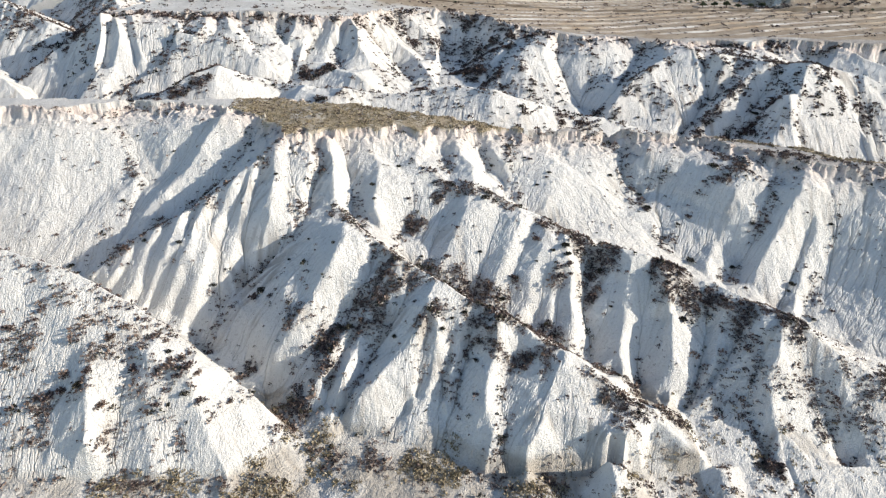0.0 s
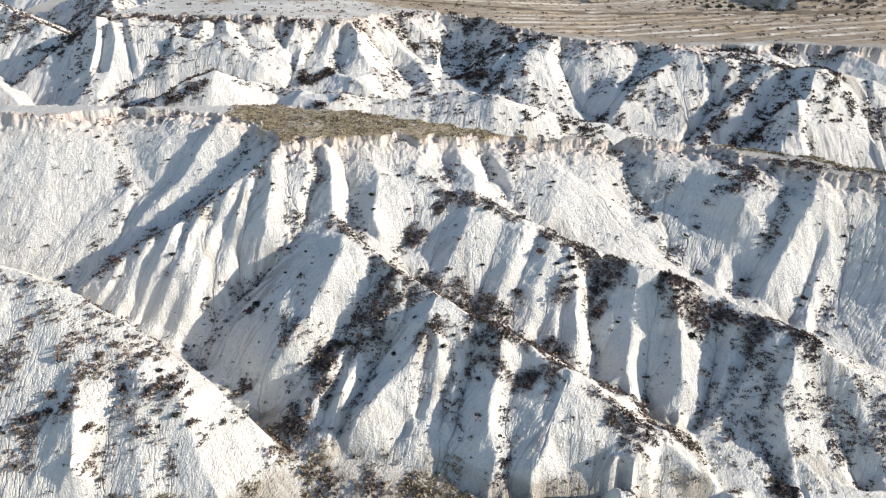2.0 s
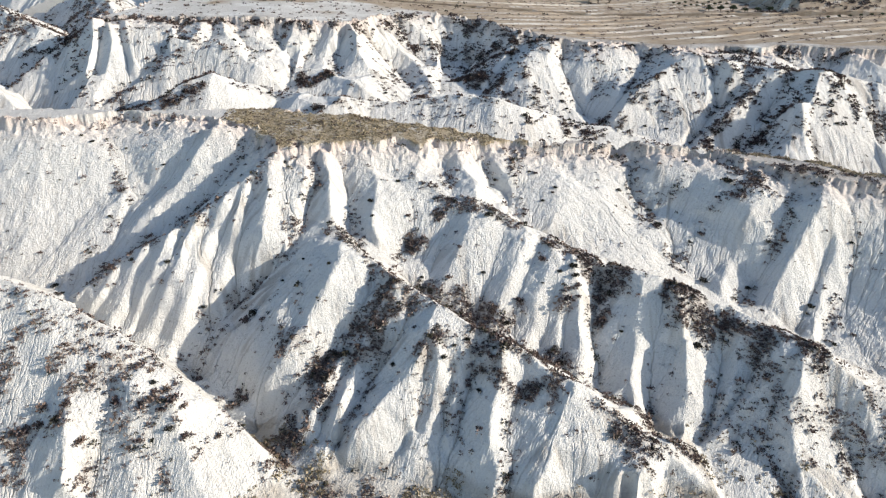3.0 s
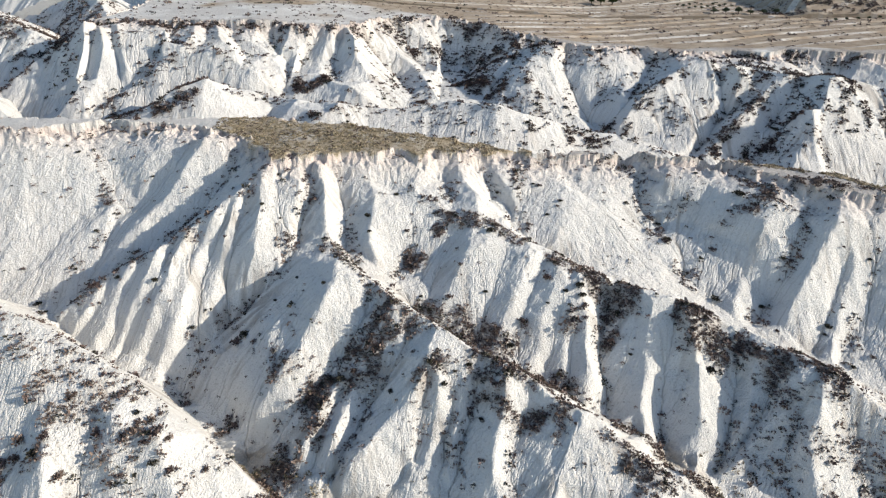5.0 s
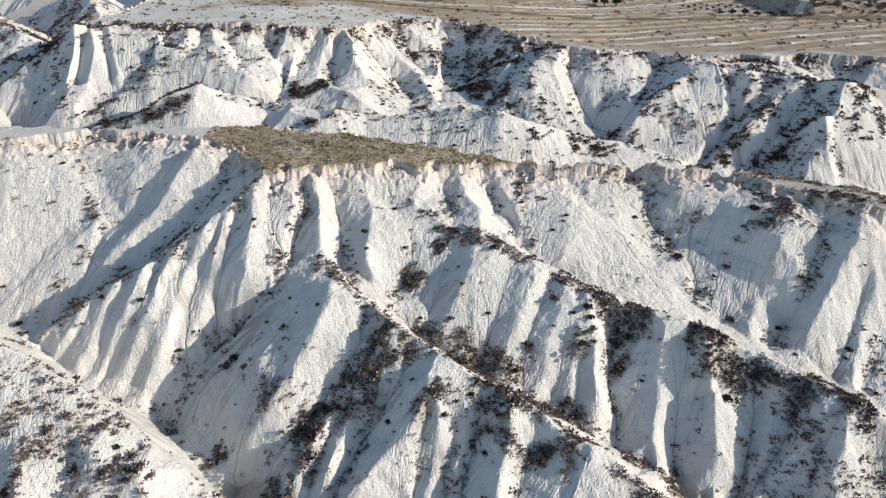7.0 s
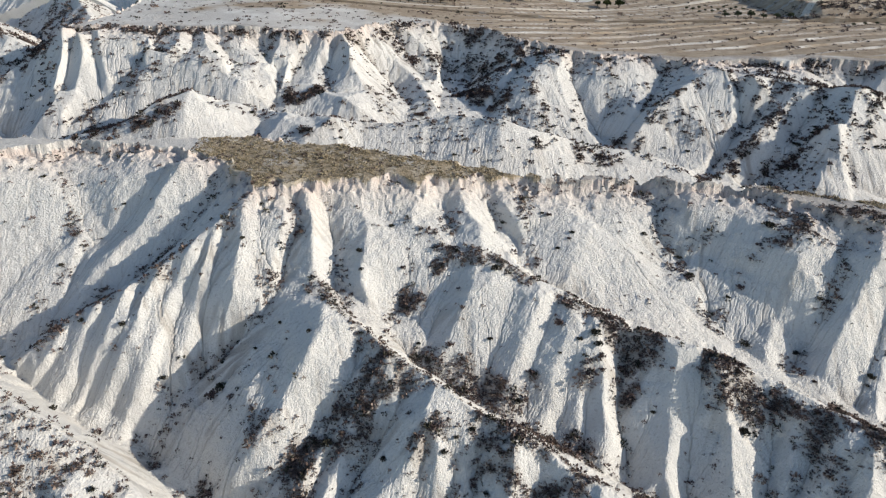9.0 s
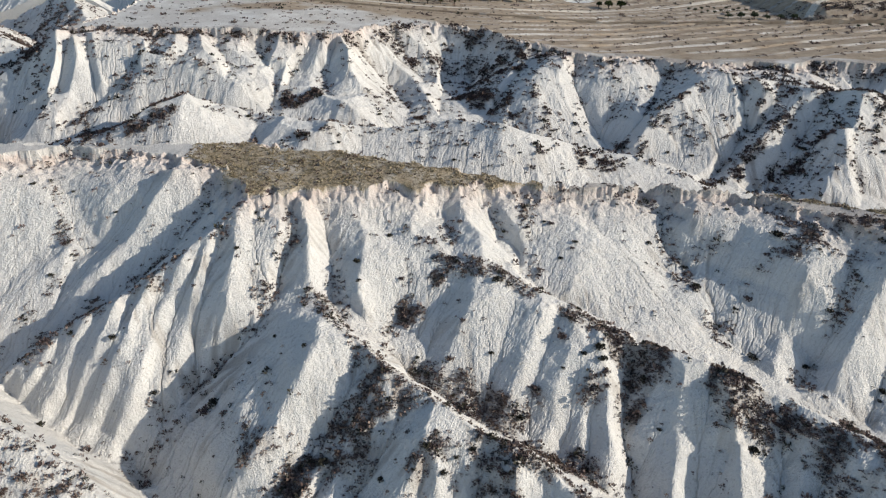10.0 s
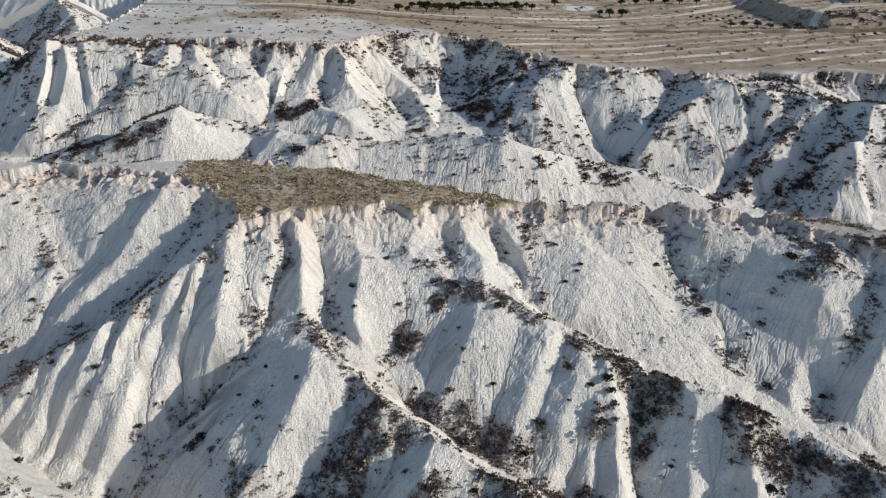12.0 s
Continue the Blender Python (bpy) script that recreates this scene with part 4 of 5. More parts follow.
def slopes(lines, edge, west, east, south, north):
    """Slopes on a square grid: facets spanned from crest lines to gully bottoms, as rain leaves them."""
    points = [p for nodes in lines for p in dense(nodes, 1.2)]
    edge = np.array(edge, float)
    points += [np.array((x, y, z)) for (x, y), z in zip(edge, spurs(edge[:, 0], edge[:, 1]))]
    points = np.array(points)
    verts, _, faces, origin, _, _ = mathutils.geometry.delaunay_2d_cdt([Vector(p[:2]) for p in points], [], [], 0, 1e-4)
    flat = np.array([v[:] for v in verts])
    z = np.array([points[o[0]][2] if o else 0.0 for o in origin])
    nx, ny = int((east - west) / STEP) + 1, int((north - south) / STEP) + 1
    grid = np.full((ny, nx), np.nan)
    for f in faces:
        (ax, ay), (bx, by), (cx, cy) = flat[list(f)]
        area = (bx - ax) * (cy - ay) - (cx - ax) * (by - ay)
        if abs(area) < 1e-6:
            continue
        c0, c1 = math.ceil((min(ax, bx, cx) - west) / STEP), math.floor((max(ax, bx, cx) - west) / STEP)
        r0, r1 = math.ceil((min(ay, by, cy) - south) / STEP), math.floor((max(ay, by, cy) - south) / STEP)
        c0, r0, c1, r1 = max(c0, 0), max(r0, 0), min(c1, nx - 1), min(r1, ny - 1)
        if c1 < c0 or r1 < r0:
            continue
        px, py = np.meshgrid(west + STEP * np.arange(c0, c1 + 1), south + STEP * np.arange(r0, r1 + 1))
        v = ((px - ax) * (cy - ay) - (cx - ax) * (py - ay)) / area
        w = ((bx - ax) * (py - ay) - (px - ax) * (by - ay)) / area
        u = 1 - v - w
        here = (u > -1e-6) & (v > -1e-6) & (w > -1e-6)
        block = grid[r0:r1 + 1, c0:c1 + 1]
        block[here] = (u * z[f[0]] + v * z[f[1]] + w * z[f[2]])[here]
    # weather rounds the facets a little
    soft = grid.copy()
    for _ in range(2):
        soft[1:-1, 1:-1] = 0.4 * soft[1:-1, 1:-1] + 0.15 * (soft[:-2, 1:-1] + soft[2:, 1:-1] + soft[1:-1, :-2] + soft[1:-1, 2:])
    return np.where(np.isnan(soft), grid, soft), west, south


def on_slopes(x, y, sheet):
    """The height of the slopes of a sheet, and whether a point lies on them."""
    grid, west, south = sheet
    c, r = (x - west) / STEP, (y - south) / STEP
    on = (c > 0.5) & (r > 0.5) & (c < grid.shape[1] - 2) & (r < grid.shape[0] - 2)
    c, r = np.clip(c, 0, grid.shape[1] - 2), np.clip(r, 0, grid.shape[0] - 2)
    i, j = np.floor(r).astype(int), np.floor(c).astype(int)
    fr, fc = r - i, c - j
    z = (grid[i, j] * (1 - fc) + grid[i, j + 1] * fc) * (1 - fr) + (grid[i + 1, j] * (1 - fc) + grid[i + 1, j + 1] * fc) * fr
    return np.where(np.isnan(z), 0, z), on & ~np.isnan(z)


def before_mesa(nodes):
    return nodes[0][1] < np.interp(nodes[0][0], [p[0] for p in MESA_RIM], [p[1] for p in MESA_RIM]) + 1


ALL_LINES = [nodes for _, nodes in RIDGES + GULLIES]
# the foot of a cliff runs under each rim
mesa_foot = [(x, y - 0.4, z - 1.3) for x, y, z in MESA_RIM if -108 < x < 104]
back_foot = [(x, y + 0.8, z - 1.6) for x, y, z in MESA_BACK if -124 < x < 128]
scarp_foot = [(x, y - 0.4, z - 1.4) for x, y, z in SCARP_RIM[5:] if -124 < x < 128]
scarp_top = [(x, y + 5, z - 1.0) for x, y, z in SCARP_RIM[5:] if -124 < x < 128]
front_edge = [(-108, y) for y in np.arange(57, 146, 4)] + [(104, y) for y in np.arange(57, 119, 4)] + [(x, 57) for x in np.arange(-108, 104, 5)]
back_edge = [(-124, y) for y in np.arange(157, 236, 5)] + [(128, y) for y in np.arange(126, 230, 5)]
FRONT = slopes([n for n in ALL_LINES if before_mesa(n)] + [mesa_foot], front_edge, -108.0, 104.0, 57.0, 152.0)
BACK = slopes([n for n in ALL_LINES if not before_mesa(n)] + [back_foot, scarp_foot, scarp_top], back_edge, -124.0, 128.0, 116.0, 272.0)


def land(x, y):
    """Height of the bare ground, with the cover of flat tops: 0 slope, 1 mesa, 2 far plain."""
    wx = x + 0.55 * octaves(x, y, 5, 2, 11)
    wy = y + 0.55 * octaves(x, y, 5, 2, 12)
    h = spurs(x, y)
    bx, by = x + 0.3 * octaves(x, y, 4, 2, 15), y + 0.3 * octaves(x, y, 4, 2, 16)
    ahead = y < np.interp(x, [p[0] for p in MESA_RIM], [p[1] for p in MESA_RIM]) + 0.3
    front, on_front = on_slopes(bx, by, FRONT)
    rear, on_rear = on_slopes(bx, by, BACK)
    on_front, on_rear = on_front & ahead, on_rear & ~ahead
    h = np.where(on_front, front, np.where(on_rear, rear, h))
    on = on_front | on_rear
    # slumps and swellings on the slopes
    h = h + np.where(on, 0.12, 0.3) * octaves(x, y, 6.5, 2, 14)
    cover = np.zeros(x.shape)
    for kind, loop, rim, top in ((1, MESA_LOOP, MESA_LOOP + MESA_LOOP[:1], mesa_height), (2, PLAIN_LOOP, SCARP_RIM, plain_height)):
        bite = octaves(x, y, 2.8, 3, 21)
        ex, ey = wx + 0.5 * bite, wy + 1.5 * bite
        flat = inside(ex, ey, loop)
        d, z, s, side = near_line(ex, ey, rim)
        ribs = wave(s, d * 0.15, 3.4, 200 + kind) + 0.7 * wave(s, d * 0.3, 1.5, 210 + kind)
        # the rim breaks off unevenly
        ribs = 0.25 * ribs + (1.1 * octaves(x, y, 3.6, 3, 225) if kind == 1 else 1.5 * octaves(x, y, 9, 3, 220))
        # a cliff under the rim, then the long slope
        long_fall = np.where(on, 2.4, LONG_FALL)
        drop = 1.9 * np.minimum(d, 1.7 + 0.7 * ribs) + (long_fall + 0.04 * ribs) * np.maximum(d - 1.7 - 0.7 * ribs, 0)
        h = np.maximum(h, z - drop)
        h = np.where(flat, top(x, y), h)
        cover = np.where(flat, kind, cover)
    return h, cover

# ---- the ground, one sheet ----
def erode(x, y, h, hard, rounds=2):
    """Let rain cut gullies and rills into the slopes: water runs to the steepest neighbour, and the more gathers, the deeper it cuts."""
    rows, cols = h.shape
    index = np.arange(rows * cols).reshape(rows, cols)
    rng = np.random.default_rng(7)
    cell = np.abs(np.gradient(x, axis=1) * np.gradient(y, axis=0))
    for step in range(rounds):
        pitted = h + rng.normal(0, 0.035, h.shape)
        best = np.zeros(h.shape)
        to = index.copy()
        for dr in (-1, 0, 1):
            for dc in (-1, 0, 1):
                if not (dr or dc):
                    continue
                a = (slice(max(0, -dr), rows - max(0, dr)), slice(max(0, -dc), cols - max(0, dc)))
                b = (slice(max(0, dr), rows + min(0, dr)), slice(max(0, dc), cols + min(0, dc)))
                far = np.hypot(x[a] - x[b], y[a] - y[b])
                fall = (pitted[a] - pitted[b]) / far * rng.uniform(0.86, 1.14, far.shape)
                w = fall > best[a]
                best[a] = np.where(w, fall, best[a])
                to[a] = np.where(w, index[b], to[a])
        order = np.argsort(-pitted, axis=None).tolist()
        down = to.ravel().tolist()
        water = cell.ravel().tolist()
        for i in order:
            j = down[i]
            if j != i:
                water[j] += water[i]
        water = np.array(water).reshape(h.shape)
        cut = (0.09, 0.065)[step] * np.minimum(water, 80) ** 0.46 * np.clip(best / 0.5, 0, 1) * hard
        h = h - cut
        # crumbling widens the cuts
        for _ in range(3):
            for axis in (0, 1):
                low = np.minimum(np.roll(h, 1, axis), np.roll(h, -1, axis))
                span = np.abs(np.gradient(x if axis else y, axis=axis))
                h = np.minimum(h, low + 1.7 * span + 0.1)
    return h, water


def streaks(x, y, h, size, length, seed):
    """Noise drawn out along the fall line: runnels that follow the water down, about -1 to 1."""
    ys, us = y[:, 0], x[0] / (42 + 0.56 * np.clip(y[0, 0], 60, 430))
    soft = h.copy()
    for _ in range(6):
        for axis in (0, 1):
            soft = 0.5 * soft + 0.25 * (np.roll(soft, 1, axis) + np.roll(soft, -1, axis))
    width = (42 + 0.56 * np.clip(ys, 60, 430))[:, None]
    dx = np.gradient(soft, axis=1) / (np.gradient(us)[None] * width)
    dy = np.gradient(soft, axis=0) / np.gradient(ys)[:, None]
    steep = np.hypot(dx, dy) + 1e-4
    dx, dy = (dx / steep).astype(np.float32), (dy / steep).astype(np.float32)
    step = size * 0.7
    many = int(length / step / 2)
    row_of = np.interp(np.arange(ys[0], ys[-1], 0.05), ys, np.arange(len(ys)))
    total = wave(x, y, size, seed)
    for way in (-1, 1):
        px, py = x.copy(), y.copy()
        for _ in range(many):
            r = row_of[np.clip(((py - ys[0]) * 20).astype(int), 0, len(row_of) - 1)].astype(int)
            u = px / (42 + 0.56 * np.clip(py, 60, 430))
            c = np.clip(((u - us[0]) / (us[1] - us[0])).astype(int), 0, len(us) - 1)
            px, py = px + way * step * dx[r, c], py + way * step * dy[r, c]
            total = total + wave(px, py, size, seed)
    return total / math.sqrt(2 * many + 1) * 1.6


def spread(start, stop, step):
    return list(np.arange(start, stop, step))


row_y = [-3000, -1200, -500, -200, -80, -20, 15, 35, 48, 56] + spread(60, 150, 0.26) + spread(150, 275, 0.46) + spread(275, 320, 0.9) + spread(320, 430, 1.5) + [430 * 1.12 ** k for k in range(22)]
INNER = 1000
share = [-60, -25, -12, -6, -3.5, -2.2, -1.5, -1.15] + list(np.linspace(-1, 1, INNER)) + [1.15, 1.5, 2.2, 3.5, 6, 12, 25, 60]
gy, gs = np.meshgrid(np.array(row_y, float), np.array(share), indexing="ij")
gx = gs * (42 + 0.56 * np.clip(gy, 60, 430))
gz, cover = land(gx, gy)
core = (slice(10, 10 + len(spread(60, 150, 0.26)) + len(spread(150, 275, 0.46)) + len(spread(275, 320, 0.9))), slice(8, 8 + INNER))
flat = cover[core] > 0
fall = np.hypot(np.gradient(gz[core], axis=0) / np.gradient(gy[core], axis=0), np.gradient(gz[core], axis=1) / np.gradient(gx[core], axis=1))
fall = np.clip(fall / 0.6, 0, 1) * ~flat * np.clip(0.6 + 1.1 * octaves(gx[core], gy[core], 13, 2, 305), 0.1, 1.3)
# the western bluff is of a harder bed, and smooth
bluff = np.clip((-50 - gx[core]) / 14, 0, 1) * np.clip((gy[core] - 108) / 8, 0, 1) * (gy[core] < 160)
fall = fall * (1 - 0.7 * bluff)
gz[core] -= fall * 0.11 * np.clip(streaks(gx[core], gy[core], gz[core], 2.2, 18, 301), -1, 2.5)
fine_rills = streaks(gx[core], gy[core], gz[core], 0.75, 9, 302)
gz[core] -= fall * 0.038 * np.clip(fine_rills - 0.2, -0.3, 2.5)
runnel = np.zeros(gz.shape)
runnel[core] = fall * np.clip(1.4 * fine_rills - 0.5, 0, 2)
carved, water = erode(gx[core], gy[core], gz[core], np.where(flat, 0.12, 0.3 - 0.2 * bluff))
rim_d, rim_z = near_line(gx[core], gy[core], MESA_LOOP + MESA_LOOP[:1])[:2]
far_d, far_z = near_line(gx[core], gy[core], SCARP_RIM)[:2]
beyond = gy[core] > 190
rim_d, rim_z = np.where(beyond, far_d, rim_d), np.where(beyond, far_z, rim_z)
crumble = np.clip(1 - rim_d / 7, 0, 1) * (rim_z - carved < 6) * ~flat
gz[core] = carved + np.where(flat, 0.04, 0.12) * octaves(gx[core], gy[core], 1.3, 3, 44) + 1.1 * crumble * (0.45 - np.abs(octaves(gx[core], gy[core], 2.6, 3, 46)))
gz[core] += np.where(flat, 0.0, 0.02) * np.random.default_rng(8).normal(0, 1, carved.shape)

rows, cols = gz.shape
mesh = bpy.data.meshes.new("ground")
k = np.arange(rows * cols).reshape(rows, cols)
quads = np.stack([k[:-1, :-1], k[:-1, 1:], k[1:, 1:], k[1:, :-1]], -1).reshape(-1, 4)
mesh.vertices.add(rows * cols)
mesh.vertices.foreach_set("co", np.stack([gx, gy, gz], -1).astype(np.float32).ravel())
mesh.loops.add(quads.size)
mesh.loops.foreach_set("vertex_index", quads.astype(np.int32).ravel())
mesh.polygons.add(len(quads))
mesh.polygons.foreach_set("loop_start", np.arange(0, quads.size, 4, dtype=np.int32))
mesh.polygons.foreach_set("loop_total", np.full(len(quads), 4, np.int32))
mesh.update(calc_edges=True)
mesh.shade_flat()


def layer(name, values):
    mesh.attributes.new(name, "FLOAT", "POINT").data.foreach_set("value", values.astype(np.float32).ravel())


under_rim = np.zeros(gz.shape)
near_mesa = (gy > 90) & (gy < 190)
d, z, s, side = near_line(gx[near_mesa], gy[near_mesa], MESA_LOOP + MESA_LOOP[:1])
under_rim[near_mesa] = np.clip(1 - d / 9, 0, 1) * np.clip(1 - (z - gz[near_mesa]) / 6, 0, 1)
near_scarp = (gy > 190) & (gy < 330)
d, z, s, side = near_line(gx[near_scarp], gy[near_scarp], SCARP_RIM)
under_rim[near_scarp] = np.clip(1 - d / 10, 0, 1) * np.clip(1 - (z - gz[near_scarp]) / 7, 0, 1)
layer("cap", under_rim * (cover == 0))
rill_tone = np.zeros(gz.shape)
rill_tone[core] = np.clip((np.log(water + 0.01) - 0.2) / 3.5, 0, 1) * np.where(flat, 0.2, 1)
layer("rill_tone", rill_tone)
layer("runnel", runnel)
back_d = near_line(gx, gy, MESA_BACK)[0]
mesa_turf = (cover == 1) & (((gx > -47 + 2 * octaves(gx, gy, 5, 2, 38)) & (gx < 19)) | ((gx > 62) & (back_d < 2.0 + 0.8 * octaves(gx, gy, 4, 2, 37))))
low = np.clip((-15.6 - gz) / 1.2, 0, 1) * (gy < 86) * (gx < 40) * np.clip(0.75 + octaves(gx, gy, 7, 3, 36), 0, 1)
layer("turf", np.clip(mesa_turf * (0.95 + 0.4 * octaves(gx, gy, 5, 3, 33)) + 0.45 * low, 0, 1))
d, z, s, side = near_line(gx, gy, SCARP_RIM)
yard = np.zeros(gx.shape, bool)
verge = np.interp(gx, [-60, -20, 25], [34, 20, 3])
tilled = np.clip((d - verge + 0.65 * verge * octaves(gx, gy, 16, 3, 34)) / np.interp(gx, [-60, -20, 25], [16, 10, 3]), 0, 1)
strip = (gy - 0.45 * gx + 2.5 * wave(gx, gy, 26, 71)) / 11.5
strip = strip - np.floor(strip)
tilled = tilled * (1 - 0.85 * ((strip < 0.11) & (gx > 10)) * np.clip(0.6 + octaves(gx, gy, 12, 2, 38), 0, 1))
for ox, oy, long, wide in ((-111.9, 297, 6.7, 9.5), (72, 389, 8, 9)):
    bare = np.hypot((gx - ox) / long, (gy - oy) / wide) < 1 + 0.08 * octaves(gx, gy, 4, 2, 35)
    tilled, yard = np.where(bare, 0, tilled), yard | bare
layer("field", (cover == 2) * tilled)
thick, dry = scrub_at(gx, gy)
layer("soil", ~yard * np.clip(0.4 * low + (cover == 1) * np.where(gx > 20, 0.75, np.where(gx < -45, 0.3, 0)) + (cover == 2) * np.where(gx < 0, 0.4, 0.9) * np.clip(0.9 + 0.9 * octaves(gx, gy, 9, 3, 39), 0, 1) + np.clip(1.1 * thick, 0, 0.95) * (0.6 + 0.3 * dry), 0, 1))
mesh.materials.append(ground_material())
tagged(new("ground", mesh), "pale eroded marl badlands with gullied ridges and dry grass", "ground", kind="structure")


def ground_at(x, y):
    """The height of the finished ground under points, by its own grid."""
    x, y = np.asarray(x, float), np.asarray(y, float)
    r = np.clip(np.searchsorted(gy[:, 0], y) - 1, 0, rows - 2)
    fr = (y - gy[r, 0]) / (gy[r + 1, 0] - gy[r, 0])
    u = x / (42 + 0.56 * np.clip(y, 60, 430))
    c = np.clip(np.searchsorted(gs[0], u) - 1, 0, cols - 2)
    fc = (u - gs[0][c]) / (gs[0][c + 1] - gs[0][c])
    return (gz[r, c] * (1 - fc) + gz[r, c + 1] * fc) * (1 - fr) + (gz[r + 1, c] * (1 - fc) + gz[r + 1, c + 1] * fc) * fr


def slope_at(x, y, step=1.2):
    return (ground_at(x + step, y) - ground_at(x - step, y)) / (2 * step), (ground_at(x, y + step) - ground_at(x, y - step)) / (2 * step)

# ---- plants ----
def plant_material(name, dark, mid, light, size=3.0):
    m, nodes, links, shader = material(name, 0.85)
    rnd = nodes.new("ShaderNodeNewGeometry")
    info = nodes.new("ShaderNodeObjectInfo")
    n = noise_at(nodes, links, rnd.outputs["Position"], size, 4, 0.7)
    mixed = number(nodes, links, "ADD", number(nodes, links, "MULTIPLY", rnd.outputs["Random Per Island"], 0.55), number(nodes, links, "MULTIPLY", n, 0.45))
    mixed = number(nodes, links, "ADD", mixed, number(nodes, links, "MULTIPLY", number(nodes, links, "SUBTRACT", info.outputs["Random"], 0.5), 0.25))
    links.new(ramp(nodes, links, mixed, [(0.25, dark), (0.5, mid), (0.75, light)]), shader.inputs["Base Color"])
    return m


def wood_material(name, dark, light):
    m, nodes, links, shader = material(name, 0.9)
    n = noise_at(nodes, links, nodes.new("ShaderNodeNewGeometry").outputs["Position"], 9, 5, 0.7)
    links.new(ramp(nodes, links, n, [(0.3, dark), (0.7, light)]), shader.inputs["Base Color"])
    return m


GREEN = plant_material("evergreen_leaves", (0.022, 0.022, 0.017), (0.048, 0.047, 0.036), (0.095, 0.09, 0.07))
GREY = plant_material("grey_scrub", (0.052, 0.037, 0.036), (0.115, 0.085, 0.079), (0.23, 0.18, 0.165))
DRY = plant_material("dry_scrub", (0.08, 0.056, 0.048), (0.17, 0.124, 0.104), (0.30, 0.235, 0.195))
STRAW = plant_material("dry_grass", (0.21, 0.175, 0.11), (0.39, 0.325, 0.215), (0.55, 0.465, 0.335))
OLIVE = plant_material("olive_leaves", (0.05, 0.06, 0.035), (0.10, 0.115, 0.07), (0.17, 0.185, 0.125), 1.5)
CROWN = plant_material("tree_leaves", (0.018, 0.028, 0.012), (0.04, 0.058, 0.022), (0.085, 0.10, 0.04), 1.2)
TWIG = wood_material("twigs", (0.06, 0.045, 0.035), (0.15, 0.12, 0.09))


def leaf_sprays(rng, centre, reach, many, size, up=0.5, flat=0.75):
    """Sprays of leaves, each a bent pair of triangles, all round a centre. Returns vertices and faces."""
    verts, faces = [], []
    for _ in range(many):
        a, b = rng.uniform(0, 2 * math.pi), rng.uniform(-0.15, 1.0)
        out = np.array([math.cos(a) * math.sqrt(max(0, 1 - b * b)), math.sin(a) * math.sqrt(max(0, 1 - b * b)), max(b, 0.02) * flat])
        at = np.array(centre) + out * reach * rng.uniform(0.55, 1.0)
        tip = out * (1 - up) + np.array([0, 0, up]) + rng.normal(0, 0.35, 3)
        tip /= np.linalg.norm(tip)
        across = np.cross(tip, rng.normal(0, 1, 3))
        across /= np.linalg.norm(across)
        s = size * rng.uniform(0.6, 1.3)
        k = len(verts)
        verts += [at - across * s * 0.45, at + across * s * 0.45, at + tip * s + across * s * 0.2, at + tip * s * 0.9 - across * s * 0.3 + out * s * 0.2]
        faces += [(k, k + 1, k + 2), (k, k + 2, k + 3)]
    return verts, faces


def rod(verts, faces, a, b, ra, rb, sides=5):
    a, b = np.array(a, float), np.array(b, float)
    w = (b - a) / np.linalg.norm(b - a)
    u = np.cross(w, (0.3, 0.9, 0.2))
    u /= np.linalg.norm(u)
    v = np.cross(w, u)
    k = len(verts)
    for at, r in ((a, ra), (b, rb)):
        for n in range(sides):
            t = 2 * math.pi * n / sides
            verts.append(at + r * (math.cos(t) * u + math.sin(t) * v))
    for n in range(sides):
        faces.append((k + n, k + (n + 1) % sides, k + sides + (n + 1) % sides, k + sides + n))


def shape(name, verts, faces, mat):
    me = bpy.data.meshes.new(name)
    me.from_pydata([tuple(map(float, v)) for v in verts], [], faces)
    me.materials.append(mat)
    return me


def part(name, me, parent, label="", m=None):
    ob = new(name, me)
    ob.parent = parent
    if m is not None:
        ob.matrix_basis = m
    return tagged(ob, label)


def make_shrub(seed, mat, label, many=110, tall=0.8):
    """A shrub of unit radius: short stems and a broken dome of leaf sprays."""
    rng = np.random.default_rng(seed)
    thing = tagged(new("shrub"), label, "shrub", "shrubs on the slopes")
    sv, sf, lv, lf = [], [], [], []
    for n in range(7):
        a, r = n * 0.9 + rng.uniform(-0.3, 0.3), rng.uniform(0.3, 0.75)
        tip = (r * math.cos(a), r * math.sin(a), tall * rng.uniform(0.35, 0.8))
        rod(sv, sf, (0.06 * math.cos(a), 0.06 * math.sin(a), -0.35), tip, 0.045, 0.018, 4)
        v, f = leaf_sprays(rng, (tip[0] * 0.8, tip[1] * 0.8, tip[2] * 0.35), rng.uniform(0.38, 0.6), many // 7, 0.3, 0.45, tall)
        lf += [tuple(i + len(lv) for i in q) for q in f]
        lv += v
    part("stems", shape("stems", sv, sf, TWIG), thing, "grey woody stems")
    part("foliage", shape("foliage", lv, lf, mat), thing)
    return thing


SHRUB_KINDS = [make_shrub(1, GREEN, "dark evergreen shrub growing on the pale marl slope"), make_shrub(2, GREY, "grey-brown thorny shrub rooted in bare marl", 100, 0.7),
               make_shrub(3, GREEN, "low rounded dark green shrub on the eroded slope", 120, 0.65), make_shrub(4, DRY, "dry brown shrub clinging to the crumbling slope", 100, 0.75)]
for n, proto in enumerate(SHRUB_KINDS):
    px, py = (-43.4, 18.5, 43.3, 1.5)[n], (105.4, 108.6, 93.8, 106.6)[n]
    proto.matrix_basis = pose(px, py, float(ground_at(px, py)) + 0.05, 0, 0, 40 * n) @ Matrix.Scale((0.72, 0.95, 1.0, 0.7)[n], 4)


